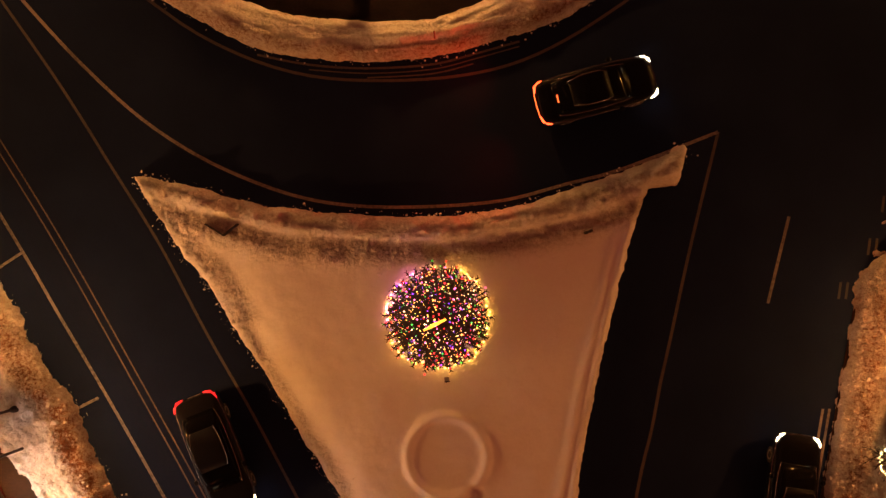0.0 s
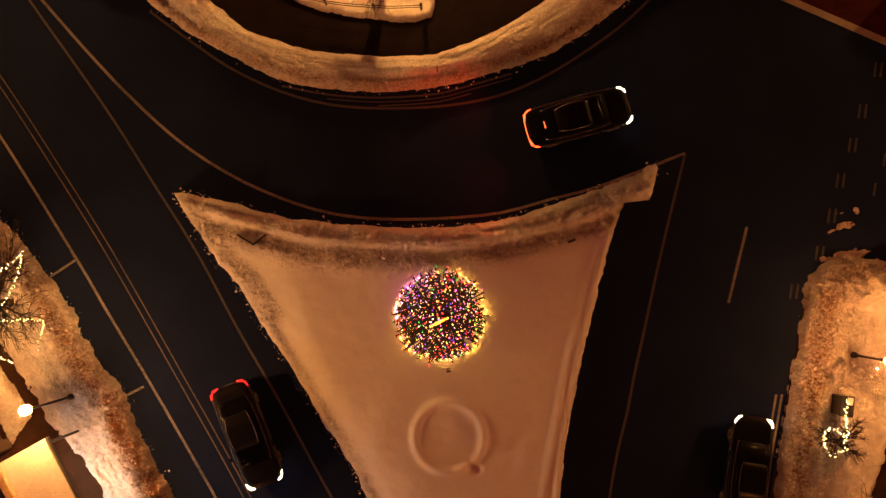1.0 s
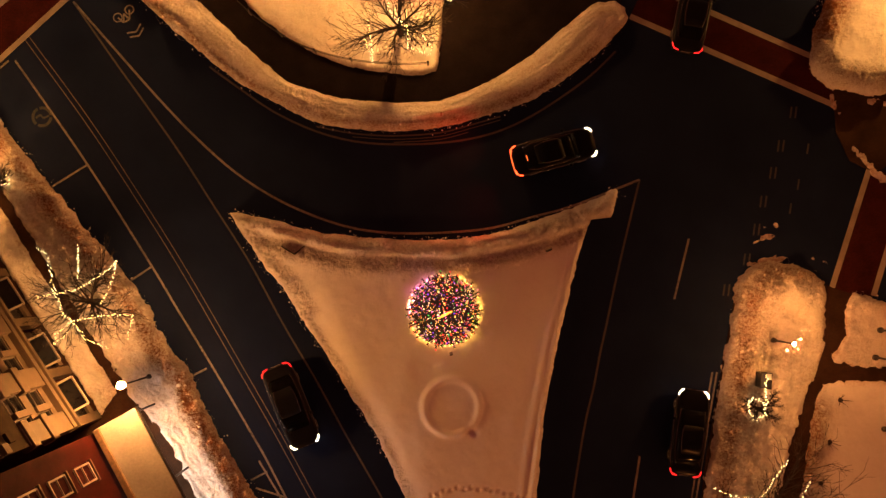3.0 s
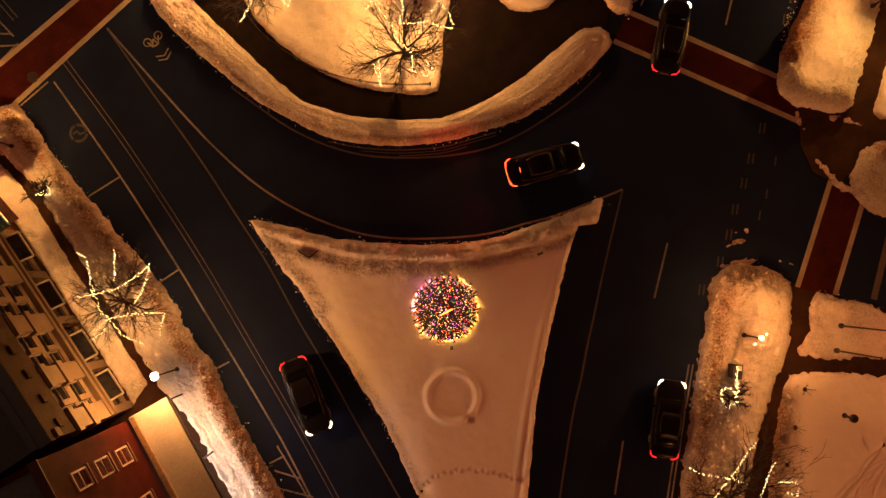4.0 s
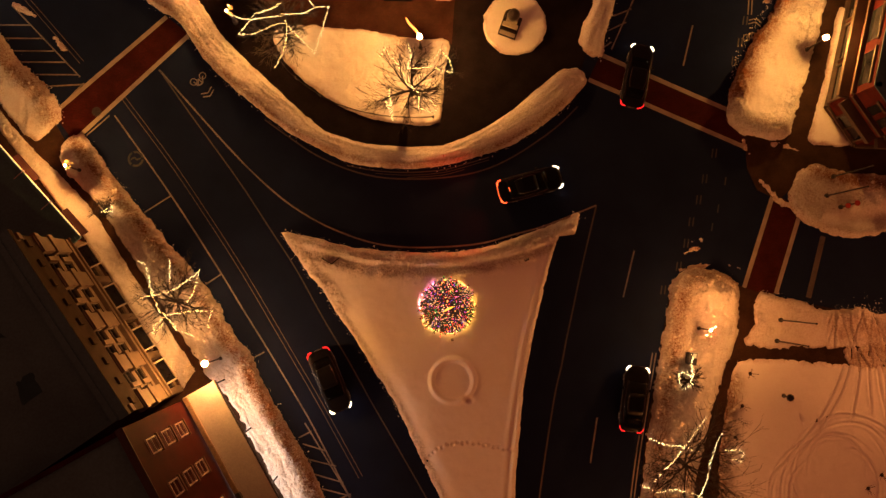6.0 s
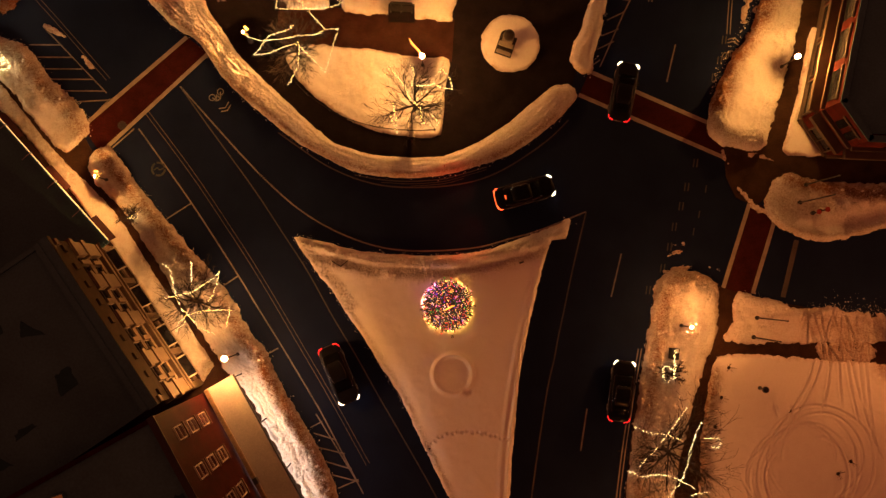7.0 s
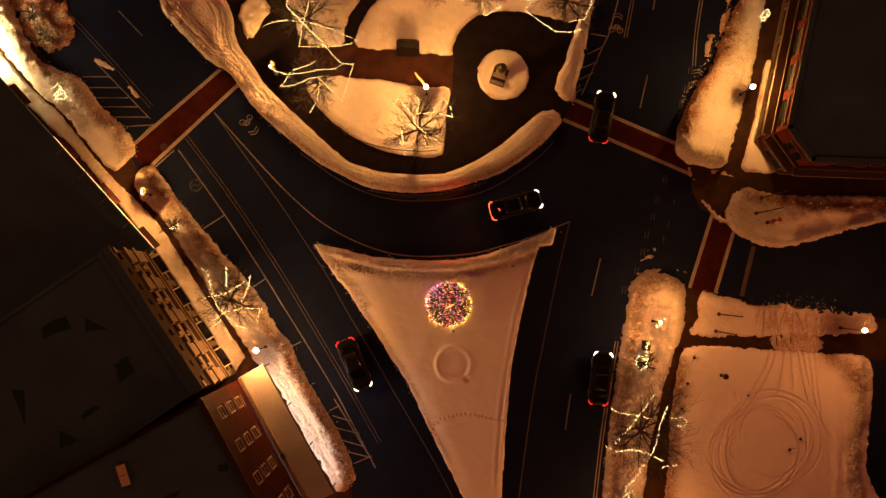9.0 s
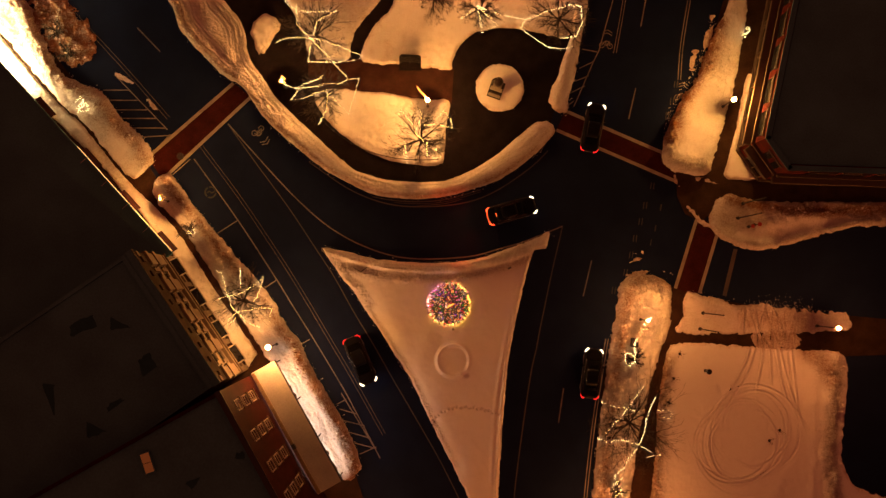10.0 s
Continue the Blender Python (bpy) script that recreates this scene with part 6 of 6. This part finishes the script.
# ---------------------------------------------------------------- the decorated conifer
def holiday_tree(x, y, height=6.2, radius=2.02):
    r = random.Random(77)
    ob = empty("christmas_tree", pose(x, y, 0.15), "full green conifer covered in many-coloured lights with a glowing star", "christmas tree")
    part("trunk", turned([(0.14, -0.2), (0.11, 2.5), (0.03, height - 0.1)], 9), BARK, ob)
    v, f, tips = [], [], []

    def tri(a, b, c):
        base = len(v)
        v.extend((a, b, c))
        f.append((base, base + 1, base + 2))

    rows = 30
    for i in range(rows):
        t = i / (rows - 1)
        z = 0.45 + (height - 0.75) * t
        reach = radius * (1 - t) ** 0.85 + 0.1
        n = max(6, int(30 * (1 - t) ** 0.8))
        for k in range(n):
            a = 2 * math.pi * (k + r.random()) / n
            ln = reach * r.uniform(0.82, 1.06)
            d = Vector((math.cos(a), math.sin(a), 0))
            side = Vector((-d.y, d.x, 0))
            droop = r.uniform(0.05, 0.3)
            steps = max(3, int(ln / 0.13))
            for j in range(steps + 1):
                s = j / steps
                p = d * ln * (0.12 + 0.88 * s) + Vector((0, 0, z - droop * s * s + 0.1 * s))
                w = 0.26 * (1 - 0.55 * s) * min(1, 0.4 + reach)
                for q in (-1, 1):
                    for _ in range(2):
                        e = p + side * q * w * r.uniform(0.6, 1.1) + d * w * r.uniform(0.3, 0.9) + Vector((0, 0, r.uniform(-0.05, 0.07)))
                        nn = (d + Vector((0, 0, r.uniform(-0.6, 0.6)))).normalized() * 0.026
                        tri(p - nn, p + nn, e)
                if s > 0.3:
                    tips.append(p + Vector((r.gauss(0, 0.05), r.gauss(0, 0.05), 0.04 + abs(r.gauss(0, 0.03)))))
            tri(d * ln * 0.1 + Vector((0, 0, z)), d * ln + side * 0.03 + Vector((0, 0, z - droop + 0.1)), d * ln - side * 0.03 + Vector((0, 0, z - droop + 0.1)))
    needles = mesh_object("needles", v, f, NEEDLE)
    needles.parent = ob
    tagged(needles, kind="stuff")
    r.shuffle(tips)
    tips = tips[:2100]
    share = (("gold_bulbs", BULB_GOLD, 0.26), ("red_bulbs", BULB_RED, 0.2), ("violet_bulbs", BULB_BLUE, 0.12), ("green_bulbs", BULB_GREEN, 0.10), ("pink_bulbs", BULB_PINK, 0.12), ("white_bulbs", BULB_WHITE, 0.2))
    start = 0
    for name, material, part_of in share:
        n = int(len(tips) * part_of)
        v, f = [], []
        for p in tips[start:start + n]:
            s, base = r.choice((0.018, 0.022, 0.028, 0.040)) * r.uniform(0.9, 1.1), len(v)
            v += [p + Vector(d) * s for d in ((1, 0, 0), (-1, 0, 0), (0, 1, 0), (0, -1, 0), (0, 0, 1), (0, 0, -1))]
            f += [tuple(base + i for i in t) for t in ((0, 2, 4), (2, 1, 4), (1, 3, 4), (3, 0, 4), (2, 0, 5), (1, 2, 5), (3, 1, 5), (0, 3, 5))]
        start += n
        b = mesh_object(name, v, f, material)
        b.parent = ob
        tagged(b, kind="stuff")
    for name, material, arcs in (("gold_skirt", SKIRT_GOLD, ((-160, 100), (165, 195))), ("pink_skirt", SKIRT_PINK, ((105, 190),))):
        bm = bmesh.new()
        for a0, a1 in arcs:
            for k in range(int((a1 - a0) / 7)):
                a, d = radians(a0 + 7 * k + r.uniform(-2, 2)), radius * r.uniform(0.9, 1.02)
                ball(0.030, (d * math.cos(a), d * math.sin(a), r.uniform(0.3, 0.5)), bm, 1)
        b = part(name, bm, material, ob)
        tagged(b, kind="stuff")
    bm = bmesh.new()
    ring = [((0.42 if k % 2 == 0 else 0.17) * math.sin(math.pi * k / 5), 0, height + 0.25 + (0.42 if k % 2 == 0 else 0.17) * math.cos(math.pi * k / 5)) for k in range(10)]
    fr = [bm.verts.new((a, -0.03, c)) for a, _, c in ring]
    bk = [bm.verts.new((a, 0.03, c)) for a, _, c in ring]
    mf, mb = bm.verts.new((0, -0.06, height + 0.25)), bm.verts.new((0, 0.06, height + 0.25))
    for k in range(10):
        j = (k + 1) % 10
        bm.faces.new((fr[k], fr[j], mf))
        bm.faces.new((bk[j], bk[k], mb))
        bm.faces.new((fr[k], bk[k], bk[j], fr[j]))
    bmesh.ops.transform(bm, matrix=Matrix.Rotation(radians(27), 4, "Z"), verts=bm.verts[:])
    bmesh.ops.recalc_face_normals(bm, faces=bm.faces[:])
    part("star", bm, STAR, ob, "glowing amber star")
    return ob


(tx, ty), = [(-0.80, 0.06)]
holiday_tree(tx, ty)


# ---------------------------------------------------------------- cars
def loft(rows, sides=14):
    """A closed skin over stations (x, half width, bottom, top, squareness)."""
    bm = bmesh.new()
    rings = []
    for x, w, lo, hi, sq in rows:
        ring = []
        for k in range(sides):
            a = 2 * math.pi * k / sides
            c, s = math.cos(a), math.sin(a)
            y = w * math.copysign(abs(c) ** sq, c)
            z = (lo + hi) / 2 + (hi - lo) / 2 * math.copysign(abs(s) ** sq, s)
            ring.append(bm.verts.new((x, y, z)))
        rings.append(ring)
    for a, b in zip(rings, rings[1:]):
        for k in range(sides):
            bm.faces.new((a[k], a[(k + 1) % sides], b[(k + 1) % sides], b[k]))
    bm.faces.new(rings[0][::-1])
    bm.faces.new(rings[-1])
    bmesh.ops.recalc_face_normals(bm, faces=bm.faces[:])
    return bm


def tube_part(name, points, material, parent, label=""):
    v, f = tube_data([points], 8)
    ob = mesh_object(name, v, f, material, True)
    ob.parent = parent
    if label:
        ob["label"] = label
    return ob


def car(m, paint, label, braking=False):
    ob = empty("car", m, label, "car", "cars on the road")
    part("body", loft([(-2.34, 0.66, 0.42, 0.80, 0.5), (-2.28, 0.78, 0.30, 0.93, 0.42), (-1.9, 0.87, 0.24, 1.0, 0.4), (-1.2, 0.90, 0.2, 1.0, 0.4), (-0.2, 0.91, 0.2, 0.98, 0.4),
                       (0.8, 0.90, 0.2, 0.95, 0.4), (1.5, 0.88, 0.22, 0.88, 0.4), (2.05, 0.82, 0.26, 0.78, 0.42), (2.3, 0.68, 0.34, 0.68, 0.5), (2.36, 0.5, 0.4, 0.6, 0.6)], 20), paint, ob, smooth=True)
    part("cabin_glass", loft([(-1.75, 0.6, 0.9, 0.98, 0.5), (-1.2, 0.7, 0.88, 1.30, 0.5), (-0.6, 0.73, 0.88, 1.42, 0.5), (0.2, 0.73, 0.88, 1.42, 0.5), (0.75, 0.7, 0.86, 1.22, 0.5), (1.3, 0.66, 0.84, 0.93, 0.5)], 18), CAR_GLASS, ob, smooth=True)
    part("roof", loft([(-1.1, 0.5, 1.28, 1.345, 0.6), (-0.6, 0.61, 1.36, 1.445, 0.6), (0.15, 0.61, 1.36, 1.445, 0.6), (0.45, 0.52, 1.32, 1.375, 0.6)], 16), paint, ob, smooth=True)
    for s in (-1, 1):
        lens = [(1.98, 0.845, 0.70), (2.14, 0.80, 0.70), (2.26, 0.70, 0.68), (2.33, 0.55, 0.66)]
        tube_part("headlight", [(Vector((x, s * y, z)), r) for (x, y, z), r in zip(lens, (0.015, 0.05, 0.06, 0.02))], HEAD, ob, "lit headlight wrapped round the corner")
        rear = [(-2.02, 0.87, 0.86), (-2.20, 0.82, 0.86), (-2.33, 0.70, 0.84), (-2.40, 0.44, 0.82)]
        tube_part("taillight", [(Vector((x, s * y, z)), r) for (x, y, z), r in zip(rear, (0.02, 0.045, 0.055, 0.03))], BRAKE if braking else TAIL, ob, "lit red tail light")
        # Besides the window trim, chrome tubes stand in for glints along body edges.
        tube("side_glint", [(-2.1, s * 0.85, 0.84), (-1.3, s * 0.915, 0.80), (0.0, s * 0.925, 0.76), (1.2, s * 0.905, 0.72), (1.95, s * 0.85, 0.72)], 0.013, CHROME, ob)
        tube("window_trim", [(-1.7, s * 0.64, 0.99), (-1.2, s * 0.735, 1.0), (-0.5, s * 0.765, 1.0), (0.3, s * 0.755, 0.99), (0.9, s * 0.72, 0.97), (1.3, s * 0.66, 0.94)], 0.014, CHROME, ob)
        tube("roof_glint", [(-1.1, s * 0.47, 1.34), (-0.6, s * 0.585, 1.44), (0.15, s * 0.585, 1.44), (0.45, s * 0.5, 1.38)], 0.010, CHROME, ob)
        part("mirror", loft([(0.62, 0.05, 0.92, 1.0, 0.7), (0.7, 0.1, 0.9, 1.05, 0.7), (0.82, 0.07, 0.93, 1.02, 0.7)], 10), paint, ob, smooth=True).location.y = s * 0.99
        for x in (-1.38, 1.42):
            w = part("wheel", turned([(0.2, -0.1), (0.31, -0.1), (0.33, -0.06), (0.33, 0.06), (0.31, 0.1), (0.2, 0.1)], 20), RUBBER, ob)
            w.matrix_local = pose(x, s * 0.8, 0.33, 90)
            rim = part("rim", turned([(0.05, -0.09), (0.2, -0.105), (0.21, 0), (0.2, 0.105), (0.05, 0.09)], 12), STEEL, w)
    if braking:
        # the reflectors behind the brake lamps throw their light backwards
        for s in (-1, 1):
            data = bpy.data.lights.new("brake_beam", "SPOT")
            data.energy, data.color, data.shadow_soft_size = 900.0, (1.0, 0.04, 0.012), 0.06
            data.spot_size, data.spot_blend = radians(130), 1.0
            beam = new("brake_beam", data)
            beam.matrix_world = m @ look((-2.47, s * 0.62, 0.84), (-8.0, s * 3.0, 4.2))
        part("high_brake_light", boxes([((-1.62, -0.16, 1.035), (-1.57, 0.16, 1.075))], bevel=0.01), HIGH_BRAKE, ob, "lit bar behind the rear window")
        tube("tailgate_strip", [(-2.415, -0.42, 0.82), (-2.43, 0, 0.82), (-2.415, 0.42, 0.82)], 0.018, HIGH_BRAKE, ob)
    tube("bonnet_glint", [(2.0, -0.8, 0.74), (2.27, -0.6, 0.66), (2.38, 0, 0.62), (2.27, 0.6, 0.66), (2.0, 0.8, 0.74)], 0.012, CHROME, ob)
    part("rear_bumper", loft([(-2.4, 0.6, 0.4, 0.56, 0.6), (-2.3, 0.76, 0.36, 0.6, 0.5)], 12), paint, ob)
    part("number_plate", boxes([((-2.39, -0.26, 0.58), (-2.37, 0.26, 0.69))]), FRAME, ob)
    return ob


def heading(x, y, turn):
    return pose(x, y, 0.012, 0, 0, turn)


CAR_GLASS = mat("tinted_car_glass", (0.003, 0.003, 0.004), 0.08, vary=0.1, bump=0.0, spec=0.05)
CHROME = mat("dim_trim_and_glint", (0.40, 0.40, 0.42), 0.25, 1.0, vary=0.15, bump=0.0)
HIGH_BRAKE = glow("lit_high_brake_lamp", (1.0, 0.10, 0.02), 4.0)
BLACK = mat("black_car_paint", (0.004, 0.004, 0.006), 0.3, vary=0.1, bump=0.0, spec=0.05)
GREY = mat("dark_grey_car_paint", (0.007, 0.007, 0.010), 0.3, vary=0.1, bump=0.0, spec=0.06)
car(heading(5.35, 8.95, 15), BLACK, "black saloon car with lights on in the curve", True)
car(heading(-9.35, -5.2, -68), GREY, "dark grey saloon car driving beside the island")
car(heading(12.72, -6.7, 82), BLACK, "black saloon car driving away in the outer lane")
car(heading(13.3, 16.9, 78), GREY, "dark grey saloon car leaving over the crosswalk")


# ---------------------------------------------------------------- crumbs of snow thrown on the road
def crumbs(lines, count, spread, seed):
    r = random.Random(seed)
    v, f = [], []
    for _ in range(count):
        line_pts = r.choice(lines)
        x, y = line_pts[r.randrange(len(line_pts))]
        s = 0.012 + 0.05 * r.random() ** 4
        x, y = x + r.gauss(0, spread), y + r.gauss(0, spread)
        base = len(v)
        v += [Vector((x + d[0] * s * r.uniform(0.6, 1.3), y + d[1] * s * r.uniform(0.6, 1.3), 0.004 + s * 0.6 + d[2] * s * 0.6))
              for d in ((1, 0, 0), (-1, 0, 0), (0, 1, 0), (0, -1, 0), (0, 0, 1), (0, 0, -1))]
        f += [tuple(base + i for i in t) for t in ((0, 2, 4), (2, 1, 4), (1, 3, 4), (3, 0, 4), (2, 0, 5), (1, 2, 5), (3, 1, 5), (0, 3, 5))]
    tagged(mesh_object("snow_crumbs", v, f, SNOW), "scattered crumbs of snow and ice on the asphalt", "snow", "", "stuff")


edge = smooth_line(ISLAND, 0.2, True)
crumbs([edge[:110], edge[-75:]], 520, 0.11, 1)
crumbs([smooth_line(CENTRE_OUT, 0.2)], 700, 0.13, 2)
crumbs([smooth_line(WEST_S[1:], 0.2), smooth_line(WEST_N[3:], 0.2), smooth_line(NE_ROAD, 0.2), smooth_line(SE_ROAD, 0.2)], 1500, 0.16, 3)
crumbs([smooth_line(NS_EDGE, 0.2), smooth_line(MEDIAN, 0.2), smooth_line([(22.48, 0.95), (24.11, 0.45), (26.82, -0.30), (29.0, -0.35), (33.0, -0.9), (37.0, -1.2)], 0.2)], 700, 0.15, 4)
crumbs([[(33.0 + 0.02 * k, -0.6) for k in range(-260, 60)]], 300, 0.45, 5)
